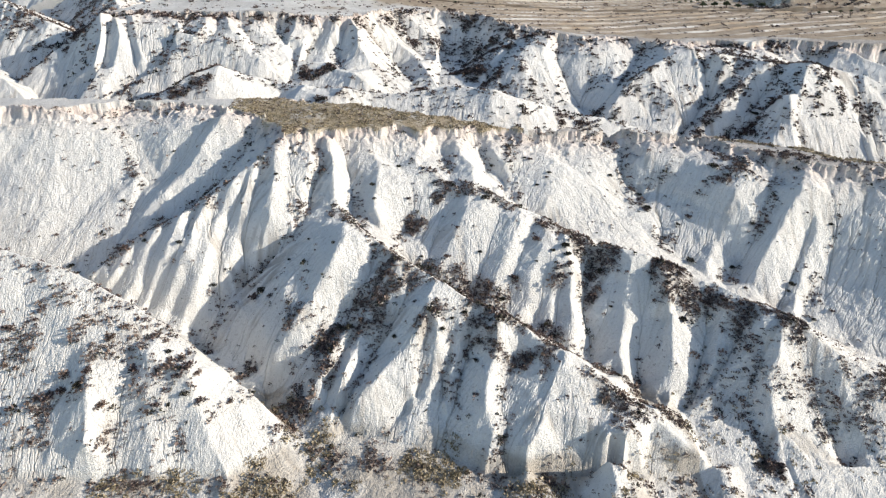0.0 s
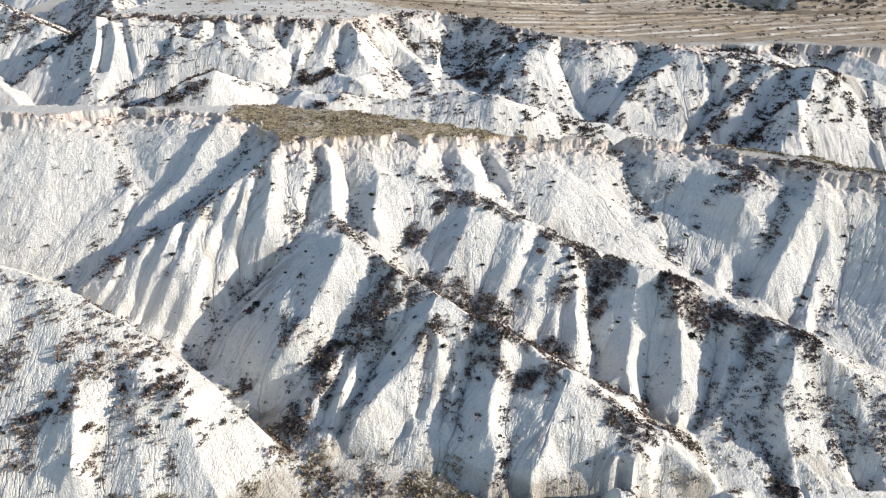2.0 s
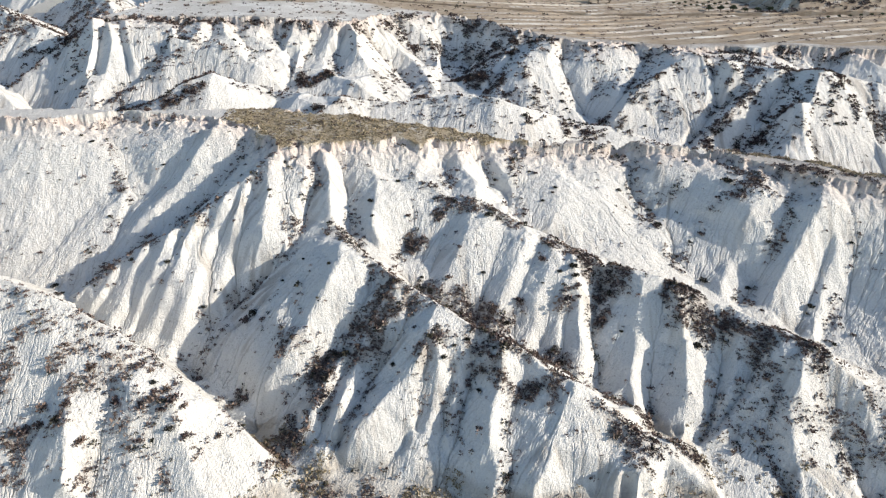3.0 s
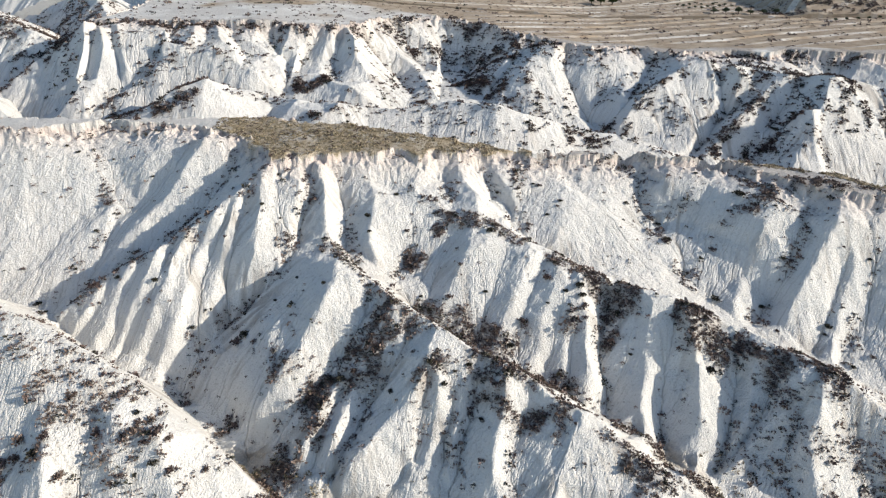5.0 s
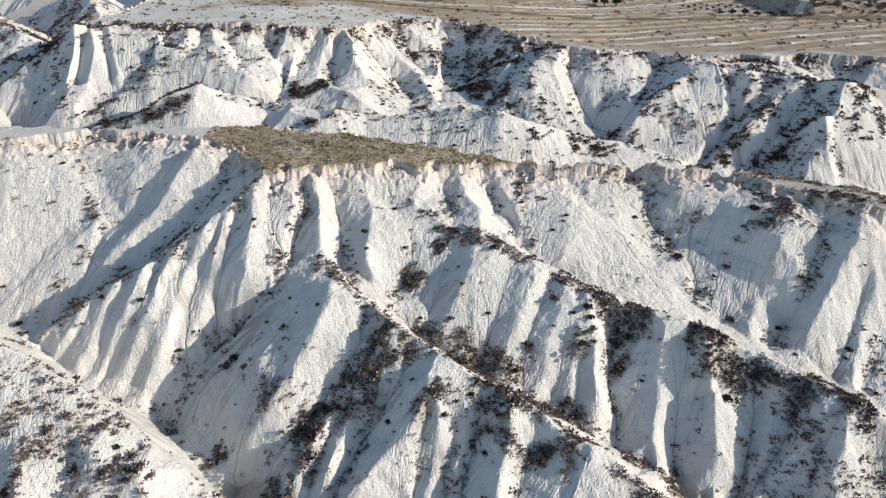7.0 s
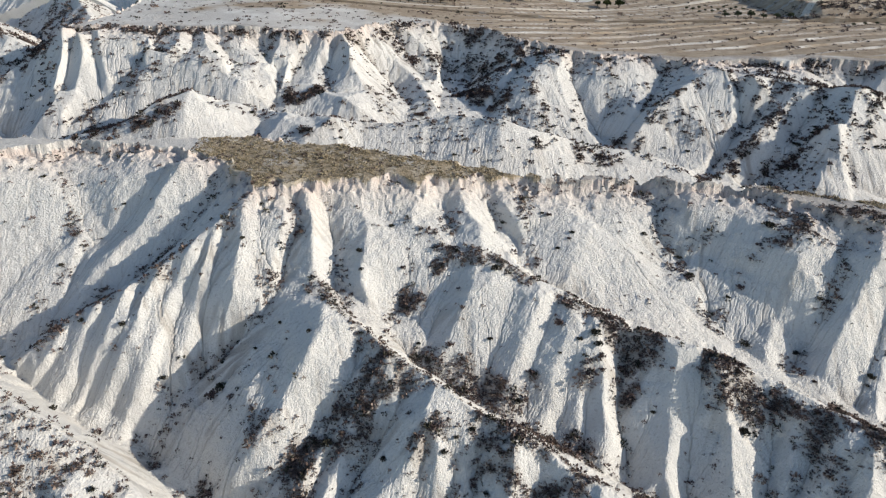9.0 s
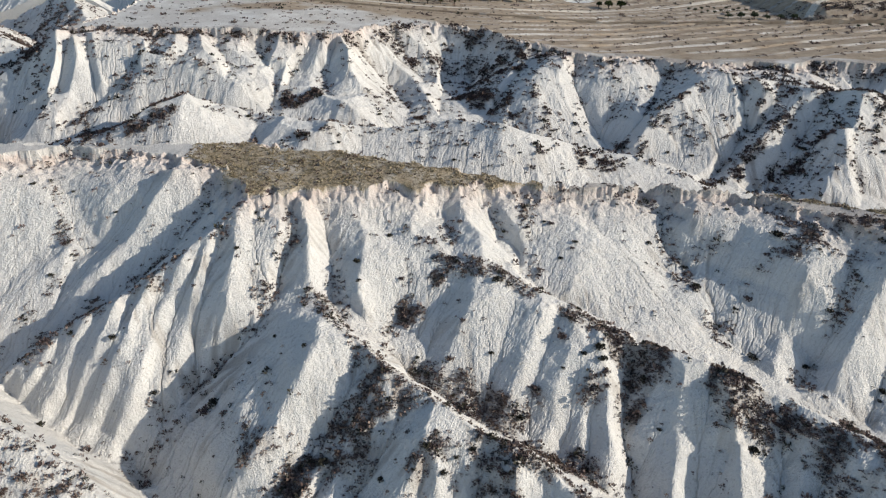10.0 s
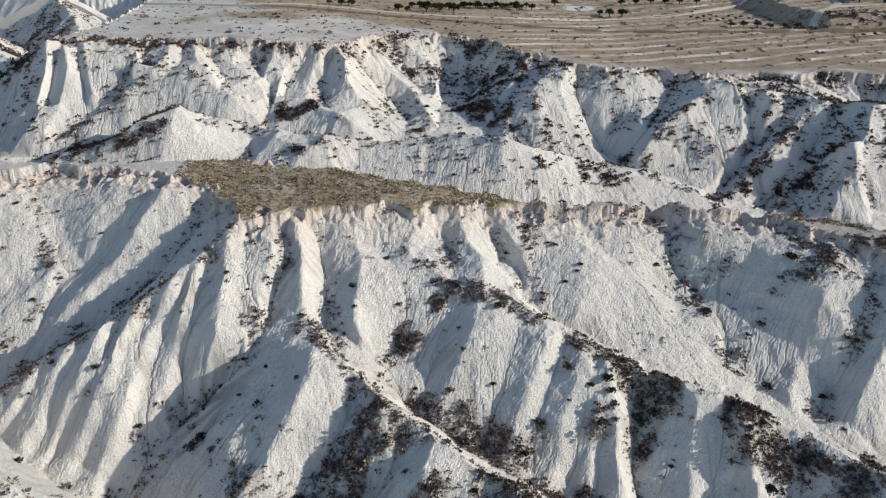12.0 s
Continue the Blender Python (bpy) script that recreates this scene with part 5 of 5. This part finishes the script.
def plant(kind, x, y, r):
    ob = SHRUB_KINDS[kind]
    m = pose(x, y, float(ground_at(x, y)) + 0.06 * r, 0, 0, (x * 97 + y * 31) % 360)
    made = copy_thing(ob, m)
    made.scale = (r, r, r * (0.8 + 0.3 * ((x * 7.3 + y * 3.1) % 1)))
    return made


def shrubs(kinds, *spots):
    for n, (x, y, r) in enumerate(spots):
        plant(kinds[n % len(kinds)], x, y, r)


# the larger ones that stand alone, ridge by ridge
shrubs((0, 2, 1), (-19.5, 104.6, 0.47), (-33.0, 122.2, 0.54), (-39.3, 117.8, 0.43), (-29.6, 121.0, 0.38), (-58.3, 135.8, 0.50), (-70.2, 148.2, 0.41), (-68.0, 141.0, 0.40), (-67.4, 126.2, 0.63), (-66.5, 131.4, 0.77), (-77.5, 142.2, 0.55),
       (-74.9, 141.0, 0.61), (-80.0, 120.2, 0.56), (-74.9, 113.8, 0.85), (-58.2, 113.0, 0.68), (-62.5, 112.6, 1.1), (-50.7, 111.0, 0.66), (-58.9, 100.6, 0.75), (-29.1, 112.2, 0.62), (-32.4, 110.2, 0.47), (-24.9, 109.0, 0.45), (-23.1, 105.0, 0.29),
       (-28.4, 106.2, 0.40), (-34.3, 107.0, 0.36), (-34.8, 101.8, 1.11), (-33.6, 102.6, 1.01))
shrubs((0, 1, 2), (9.2, 117.8, 0.92), (64.9, 116.6, 0.64), (-8.5, 127.4, 0.59), (58.4, 129.0, 1.22), (19.8, 133.4, 0.69), (18.7, 133.8, 0.46), (23.6, 129.0, 0.56), (22.9, 127.8, 0.45), (20.7, 126.2, 0.50), (15.6, 132.2, 0.46), (3.5, 131.0, 0.56),
       (-13.5, 121.4, 0.73), (-11.7, 105.0, 0.42), (-6.2, 119.8, 0.62), (-3.4, 107.8, 0.44), (-12.9, 117.8, 0.52), (3.5, 111.4, 0.50), (7.8, 107.4, 0.49), (11.6, 99.4, 0.76), (13.9, 102.6, 0.97), (23.7, 106.6, 0.99), (24.1, 105.0, 0.79), (24.3, 103.4, 0.69),
       (21.3, 105.8, 0.59), (18.1, 104.2, 0.39), (24.2, 101.8, 0.59))
shrubs((2, 0, 1), (0.4, 87.8, 0.68), (-1.7, 89.8, 0.78), (-4.4, 92.6, 0.35), (4.2, 90.2, 0.69), (2.1, 89.4, 0.52), (-11.3, 92.2, 0.62), (-15.8, 91.8, 0.90), (-17.7, 92.6, 0.64), (-11.9, 86.6, 0.44), (-7.7, 88.6, 0.61), (6.0, 83.8, 0.59), (-13.2, 93.8, 0.54),
       (31.2, 97.4, 0.48), (37.7, 132.6, 0.53), (42.0, 130.2, 0.71), (44.1, 124.2, 0.93), (43.6, 129.0, 0.71), (52.2, 121.4, 0.82), (58.7, 111.0, 0.68), (50.6, 112.2, 1.01), (59.4, 105.4, 0.45), (68.7, 106.2, 0.80), (67.8, 105.0, 0.46), (49.5, 141.0, 0.63),
       (52.1, 136.2, 0.50), (61.0, 133.0, 0.44), (72.1, 109.0, 0.47), (70.6, 99.4, 0.57), (79.2, 116.2, 0.61), (74.6, 101.0, 0.58))
shrubs((1, 3), (-68.9, 84.6, 1.2), (-58.0, 77.8, 1.0), (-59.9, 75.4, 1.3), (-57.8, 75.9, 0.9), (-53.8, 77.0, 0.9), (-50.4, 84.6, 0.9), (-38.7, 78.2, 1.1), (-37.4, 77.9, 0.8), (-42.1, 79.8, 0.8), (-40.7, 80.6, 0.9), (-65.2, 85.8, 0.7), (-52.3, 82.6, 0.8), (-42.9, 73.8, 0.8))
shrubs((3, 1, 0), (-42.1, 78.2, 1.13), (-40.3, 77.0, 0.77), (-54.8, 75.4, 0.9), (-51.1, 73.4, 1.0), (-36.6, 74.6, 1.02), (-38.8, 75.0, 0.85), (-32.6, 76.2, 0.68), (-40.0, 82.2, 0.44), (-42.8, 81.4, 0.62), (-43.9, 83.4, 0.63), (-47.6, 78.6, 0.88))
shrubs((0, 2), (-17.1, 211.0, 0.80), (23.6, 182.6, 0.93), (26.8, 182.2, 0.54), (19.6, 179.8, 0.53), (15.1, 179.4, 0.38), (-6.0, 187.8, 0.63), (-50.1, 197.0, 0.86), (-3.4, 224.6, 0.95), (38.9, 211.8, 0.64), (40.4, 209.4, 0.72), (63.2, 200.2, 0.71),
       (69.3, 198.6, 0.81), (99.1, 197.4, 1.13), (98.5, 198.6, 0.75), (104.3, 200.6, 0.76), (112.0, 196.6, 0.67), (122.2, 201.8, 0.60), (116.4, 191.0, 0.76), (103.7, 189.8, 0.74), (93.4, 192.2, 0.92))


def tuft(seed, many, size, up, flat):
    rng = np.random.default_rng(seed)
    v, f = leaf_sprays(rng, (0, 0, 0.12), 0.85, many, size, up, flat)
    return np.array(v), np.array(f)


def scatter(name, label, category, spots, radii, mats, kinds, tufts):
    """Many plants in one mesh: copies of a few tufts, each turned and sized, on the ground."""
    rng = np.random.default_rng(len(spots))
    verts, faces, which, base = [], [], [], 0
    z = ground_at(spots[:, 0], spots[:, 1])
    for (x, y), r, h, k in zip(spots, radii, z, kinds):
        v, f = tufts[rng.integers(len(tufts))]
        a = rng.uniform(0, 2 * math.pi)
        c, s = math.cos(a), math.sin(a)
        q = np.stack([v[:, 0] * c - v[:, 1] * s, v[:, 0] * s + v[:, 1] * c, v[:, 2] * rng.uniform(0.75, 1.25)], 1) * r
        verts.append(q + (x, y, h))
        faces.append(f + base)
        which.append(np.full(len(f), k))
        base += len(v)
    verts, faces, which = np.concatenate(verts), np.concatenate(faces), np.concatenate(which)
    me = bpy.data.meshes.new(name)
    me.vertices.add(len(verts))
    me.vertices.foreach_set("co", verts.astype(np.float32).ravel())
    me.loops.add(faces.size)
    me.loops.foreach_set("vertex_index", faces.astype(np.int32).ravel())
    me.polygons.add(len(faces))
    me.polygons.foreach_set("loop_start", np.arange(0, faces.size, 3, dtype=np.int32))
    me.polygons.foreach_set("loop_total", np.full(len(faces), 3, np.int32))
    for m in mats:
        me.materials.append(m)
    me.polygons.foreach_set("material_index", which.astype(np.int32))
    me.update(calc_edges=True)
    return tagged(new(name, me), label, category, kind="stuff")


def sow(seed, x0, x1, y0, y1, many):
    rng = np.random.default_rng(seed)
    return rng, rng.uniform(x0, x1, many), rng.uniform(y0, y1, many)


def thin(rng, x, y, odds):
    keep = rng.random(len(x)) < odds
    return x[keep], y[keep]


SCRUB_TUFTS = [tuft(k, 15, 0.55, 0.25, 0.5) for k in range(6)]
LOW_TUFTS = [tuft(20 + k, 16, 0.55, 0.12, 0.35) for k in range(4)]
# scrub in front: thick in its patches, sparse along crests and in gullies
for name, seed, box, far in (("scrub", 51, (-125, 125, 60, 150), 0), ("far_scrub", 52, (-200, 200, 150, 275), 1), ("hill_scrub", 54, (-200, -118, 275, 320), 1), ("bank_scrub", 53, (145, 235, 296, 345), 1)):
    area = (box[1] - box[0]) * (box[3] - box[2])
    rng, x, y = sow(seed, *box, int(area * (16.0 if not far else 6.5)))
    thick, dry = scrub_at(x, y)
    sx, sy = slope_at(x, y)
    hollow = (ground_at(x + 1.5, y) + ground_at(x - 1.5, y) + ground_at(x, y + 1.5) + ground_at(x, y - 1.5)) / 4 - ground_at(x, y)
    # shaded flanks and hollows hold more
    shade = np.clip(sx * 0.9 - sy * 0.1, 0, 1)
    loose = (0.09 if not far else 0.11) + 0.15 * np.clip(hollow - 0.1, 0, 1) + (0.07 if not far else 0.55) * shade
    loose = loose * np.clip(0.4 + 1.6 * octaves(x, y, 12, 3, 81), 0, 2)
    odds = np.maximum(thick * (13.5 if not far else 6.2), loose) / (16.0 if not far else 6.5)
    odds = odds * ((land(x, y)[1] == 0) | ((x > 20) & (y < 150)) | (y > 290)) * np.where(np.hypot(sx, sy) > 1.7, 0.25, 1)
    keep = rng.random(len(x)) < odds
    x, y, thick, dry = x[keep], y[keep], thick[keep], dry[keep]
    r = np.clip(rng.lognormal(-1.4 if not far else -0.95, 0.45, len(x)), 0.13, 0.9)
    kind = np.where(rng.random(len(x)) < dry, 2, np.where(rng.random(len(x)) < 0.75, 1, 0))
    scatter(name, "grey and brown dry scrub scattered over the marl slopes", "scrub", np.stack([x, y], 1), r, [GREEN, GREY, DRY], kind, SCRUB_TUFTS)

# dry grass on the mesa and along its broken edge
rng, x, y = sow(61, -60, 100, 122, 156, 26000)
on = (land(x, y)[1] == 1) & (((x > -48) & (x < 19)) | ((x > 62) & (near_line(x, y, MESA_BACK)[0] < 2.2)))
x, y = thin(rng, x, y, on * np.clip(0.8 + 0.6 * octaves(x, y, 6, 3, 82), 0.1, 1))
r = np.clip(rng.lognormal(-1.45, 0.4, len(x)), 0.1, 0.6)
kind = np.where(rng.random(len(x)) < 0.84, 0, np.where(rng.random(len(x)) < 0.5, 1, 2))
scatter("mesa_grass", "tufts of dry olive-brown grass on the flat mesa top", "grass", np.stack([x, y], 1), r, [STRAW, GREY, DRY], kind, LOW_TUFTS)

# dry grass and weeds over the valley floor in front
rng, x, y = sow(62, -75, 75, 60, 84, 26000)
deep = ground_at(x, y) < -15.6
x, y = thin(rng, x, y, deep * np.clip(0.10 + 0.8 * octaves(x, y, 5, 3, 83), 0, 1) * np.where(x > 30, 0.15, 1))
r = np.clip(rng.lognormal(-1.2, 0.4, len(x)), 0.12, 0.7)
kind = np.where(rng.random(len(x)) < 0.9, 0, np.where(rng.random(len(x)) < 0.6, 1, 2))
scatter("valley_grass", "dry straw-coloured grass and weeds on the valley floor", "grass", np.stack([x, y], 1), r, [STRAW, DRY, GREY], kind, LOW_TUFTS)

# weeds in lines along the banks of the far fields
rng, x, y = sow(63, -160, 230, 236, 420, 60000)
strip = (y - 0.45 * x + 2.5 * wave(x, y, 26, 71)) / 11.5
f = strip - np.floor(strip)
odds = np.where(x > 10, np.where((f > 0.02) & (f < 0.13), 0.5 * np.clip(0.3 + 1.5 * octaves(x, y, 14, 3, 84), 0, 1), 0.03), 0.07) * (land(x, y)[1] == 2)
x, y = thin(rng, x, y, odds)
r = np.clip(rng.lognormal(-0.95, 0.45, len(x)), 0.15, 1.2)
kind = np.where(rng.random(len(x)) < 0.5, 0, np.where(rng.random(len(x)) < 0.5, 1, 2))
scatter("field_weeds", "dark weeds and dry grass along the banks of the fields", "weeds", np.stack([x, y], 1), r, [GREY, DRY, GREEN], kind, LOW_TUFTS)


def make_tree(seed, mat, label, name="tree", tall=1.0, trunk=0.35):
    """A tree about two metres wide: a forked tapered trunk and a crown of many leaf sprays with gaps."""
    rng = np.random.default_rng(seed)
    thing = tagged(new(name), label, "tree", name.replace("_", " ") + "s by the fields")
    tv, tf, lv, lf = [], [], [], []
    rod(tv, tf, (0, 0, -0.3), (0.03, 0.02, trunk), 0.11, 0.075, 7)
    for n in range(6):
        a = n * 1.05 + rng.uniform(-0.3, 0.3)
        r = rng.uniform(0.3, 0.65)
        tip = (r * math.cos(a), r * math.sin(a), trunk + tall * rng.uniform(0.35, 0.85))
        rod(tv, tf, (0.03, 0.02, trunk - 0.03), tip, 0.055, 0.02, 5)
        v, f = leaf_sprays(rng, (tip[0] * 0.85, tip[1] * 0.85, tip[2] - 0.15), rng.uniform(0.36, 0.52), 60, 0.2, 0.35, 0.9)
        lf += [tuple(i + len(lv) for i in q) for q in f]
        lv += v
    v, f = leaf_sprays(rng, (0, 0, trunk + tall * 0.45), 0.55, 70, 0.22, 0.35, 1.0)
    lf += [tuple(i + len(lv) for i in q) for q in f]
    lv += v
    part("trunk", shape("trunk", tv, tf, TWIG), thing, "grey forked trunk")
    part("crown", shape("crown", lv, lf, mat), thing)
    return thing


def grove(proto, *spots):
    for n, (x, y, r) in enumerate(spots):
        m = pose(x, y, float(ground_at(x, y)), 0, 0, (n * 77) % 360)
        made = proto if n == 0 else copy_thing(proto, m)
        made.matrix_basis = m @ Matrix.Scale(r, 4)


grove(make_tree(71, OLIVE, "grey-green olive tree at the edge of a field", "olive_tree", 0.9),
      *[(127.7 + 5.1 * n, 331.8 - 1.45 * n, 1.55 + 0.15 * (n % 3)) for n in range(6)], *[(121 + 6 * (n % 5), 346 + 8.5 * (n // 5), 0.8 + 0.1 * (n % 3)) for n in range(15)], *[(170 + 5.5 * n, 305 + 1.2 * n, 0.9) for n in range(6)])
grove(make_tree(72, CROWN, "dense dark green tree beside the dirt track", "tree", 1.1, 0.3),
      (82.8, 367, 2.6), (87.9, 363.4, 2.7), (78.5, 369, 1.9), (-5.2, 340.2, 3.2), (0.5, 343, 2.8), (7, 345, 2.9), (-17.3, 333.6, 2.3), (-13.6, 335, 1.7), (-42, 335.5, 1.8), (-37.6, 336.5, 2.0), (-47, 334.5, 1.5), (12, 366, 2.2), (19, 368, 2.4), (25, 367, 2.0),
      (31, 370, 2.2), (38, 371, 2.4), (46, 374, 2.2), (-128, 322, 2.6), (-122, 323, 2.2), (60, 392, 2.4), *[(10 + 2.6 * n, 363 + 1.1 * n + 1.5 * (n % 3), 1.5 + 0.2 * (n % 4)) for n in range(14)], *[(-12 + 3.4 * n, 352 + 2 * (n % 2), 1.9 + 0.3 * (n % 3)) for n in range(6)], (96, 398, 2.3), (104, 399, 2.0), (112, 400, 2.3), (120, 401, 2.1), (128, 402, 2.3), (137, 402, 2.0))

# ---- tracks and the farm on the far plain ----
def gravel_material(name, dark, light):
    m, nodes, links, shader = material(name, 0.95)
    n = noise_at(nodes, links, nodes.new("ShaderNodeNewGeometry").outputs["Position"], 0.9, 6, 0.7)
    links.new(ramp(nodes, links, n, [(0.3, dark), (0.7, light)]), shader.inputs["Base Color"])
    return m


GRAVEL = gravel_material("pale_gravel", (0.50, 0.45, 0.38), (0.68, 0.63, 0.55))


def track(name, label, width, *nodes):
    """A dirt track: a strip with a crown and soft sides that follows the ground."""
    pts = []
    for (ax, ay), (bx, by) in zip(nodes[:-1], nodes[1:]):
        n = max(2, int(math.hypot(bx - ax, by - ay) / 2))
        pts += [(ax + (bx - ax) * k / n, ay + (by - ay) * k / n) for k in range(n)]
    pts.append(nodes[-1])
    verts, faces = [], []
    for n, (x, y) in enumerate(pts):
        ax, ay = pts[max(0, n - 1)]
        bx, by = pts[min(len(pts) - 1, n + 1)]
        size = math.hypot(bx - ax, by - ay)
        nx, ny = -(by - ay) / size, (bx - ax) / size
        wob = 0.3 * math.sin(n * 0.7)
        for s, lift in ((-0.5, -0.25), (-0.42, 0.14), (0, 0.22), (0.42, 0.14), (0.5, -0.25)):
            px, py = x + nx * (s * width + wob * 0.3), y + ny * (s * width + wob * 0.3)
            verts.append((px, py, float(ground_at(px, py)) + lift))
        if n:
            for k in range(4):
                a = (n - 1) * 5 + k
                faces.append((a, a + 5, a + 6, a + 1))
    return tagged(new(name, shape(name, verts, faces, GRAVEL)), label, "track", kind="structure")


track("road", "pale dirt track across the far plain", 3.4, (-80, 324), (-51.6, 327.8), (-30, 329), (1, 331.6), (36, 341), (72.5, 355), (110, 366), (150, 392), (190, 420))
track("road", "pale dirt road climbing to the farm", 4.0, (160, 326), (168, 337), (180, 352), (192, 366), (198, 380), (204, 400), (200, 425))
track("road", "pale dirt yard road below the farmhouse", 4.5, (186, 360), (205, 366), (235, 368), (270, 366))


def box(verts, faces, x0, x1, y0, y1, z0, z1):
    k = len(verts)
    verts += [(x, y, z) for z in (z0, z1) for x, y in ((x0, y0), (x1, y0), (x1, y1), (x0, y1))]
    faces += [tuple(k + i for i in q) for q in ((0, 3, 2, 1), (4, 5, 6, 7), (0, 1, 5, 4), (1, 2, 6, 5), (2, 3, 7, 6), (3, 0, 4, 7))]


PLASTER = gravel_material("plaster", (0.30, 0.27, 0.24), (0.42, 0.39, 0.35))
ROOF = gravel_material("clay_roof", (0.26, 0.20, 0.16), (0.42, 0.35, 0.29))
DARK = gravel_material("dark_opening", (0.02, 0.02, 0.022), (0.04, 0.04, 0.045))


def farmhouse(x, y, wide, deep, high, label):
    """A low farm building: walls with set-back openings and a pitched roof with eaves."""
    z = float(ground_at(x, y)) - 0.3
    thing = tagged(new("farmhouse"), label, "house")
    thing.matrix_basis = pose(x, y, z)
    v, f = [], []
    w, d = wide / 2, deep / 2
    bays = max(2, int(wide / 4))
    step = wide / bays
    # the front wall in piers, sills and lintels, so that the openings go through
    for n in range(bays):
        a = -w + n * step
        door = n == bays // 2
        box(v, f, a, a + step * 0.35, -d, -d + 0.35, 0, high)
        box(v, f, a + step * 0.65, a + step, -d, -d + 0.35, 0, high)
        box(v, f, a + step * 0.35, a + step * 0.65, -d, -d + 0.35, 2.2, high)
        if not door:
            box(v, f, a + step * 0.35, a + step * 0.65, -d, -d + 0.35, 0, 1.1)
    box(v, f, -w, w, d - 0.35, d, 0, high)
    box(v, f, -w, -w + 0.35, -d + 0.35, d - 0.35, 0, high)
    box(v, f, w - 0.35, w, -d + 0.35, d - 0.35, 0, high)
    part("wall", shape("wall", v, f, PLASTER), thing)
    rise = deep * 0.16
    v = [(-w - 0.4, -d - 0.5, high), (w + 0.4, -d - 0.5, high), (w + 0.4, 0, high + rise), (-w - 0.4, 0, high + rise), (w + 0.4, d + 0.5, high), (-w - 0.4, d + 0.5, high)]
    v += [(px, py, pz + 0.22) for px, py, pz in v]
    f = [(6, 7, 8, 9), (9, 8, 10, 11), (1, 0, 3, 2), (2, 3, 5, 4), (0, 1, 7, 6), (4, 5, 11, 10), (1, 2, 8, 7), (2, 4, 10, 8), (3, 0, 6, 9), (5, 3, 9, 11)]
    part("roof", shape("roof", v, f, ROOF), thing, "weathered clay roof")
    for n in range(bays):
        a = -w + n * step
        v, f = [], []
        door = n == bays // 2
        box(v, f, a + step * 0.35, a + step * 0.65, -d + 0.18, -d + 0.26, 0 if door else 1.1, 2.2)
        part("door" if door else "window", shape("door" if door else "window", v, f, DARK), thing)
    return thing


farmhouse(216, 377, 19, 8, 3.6, "long low farmhouse with a shaded front and flat-pitched roof")
farmhouse(203.5, 374, 6, 5, 2.6, "small plastered outbuilding with a pale roof beside the farmhouse")
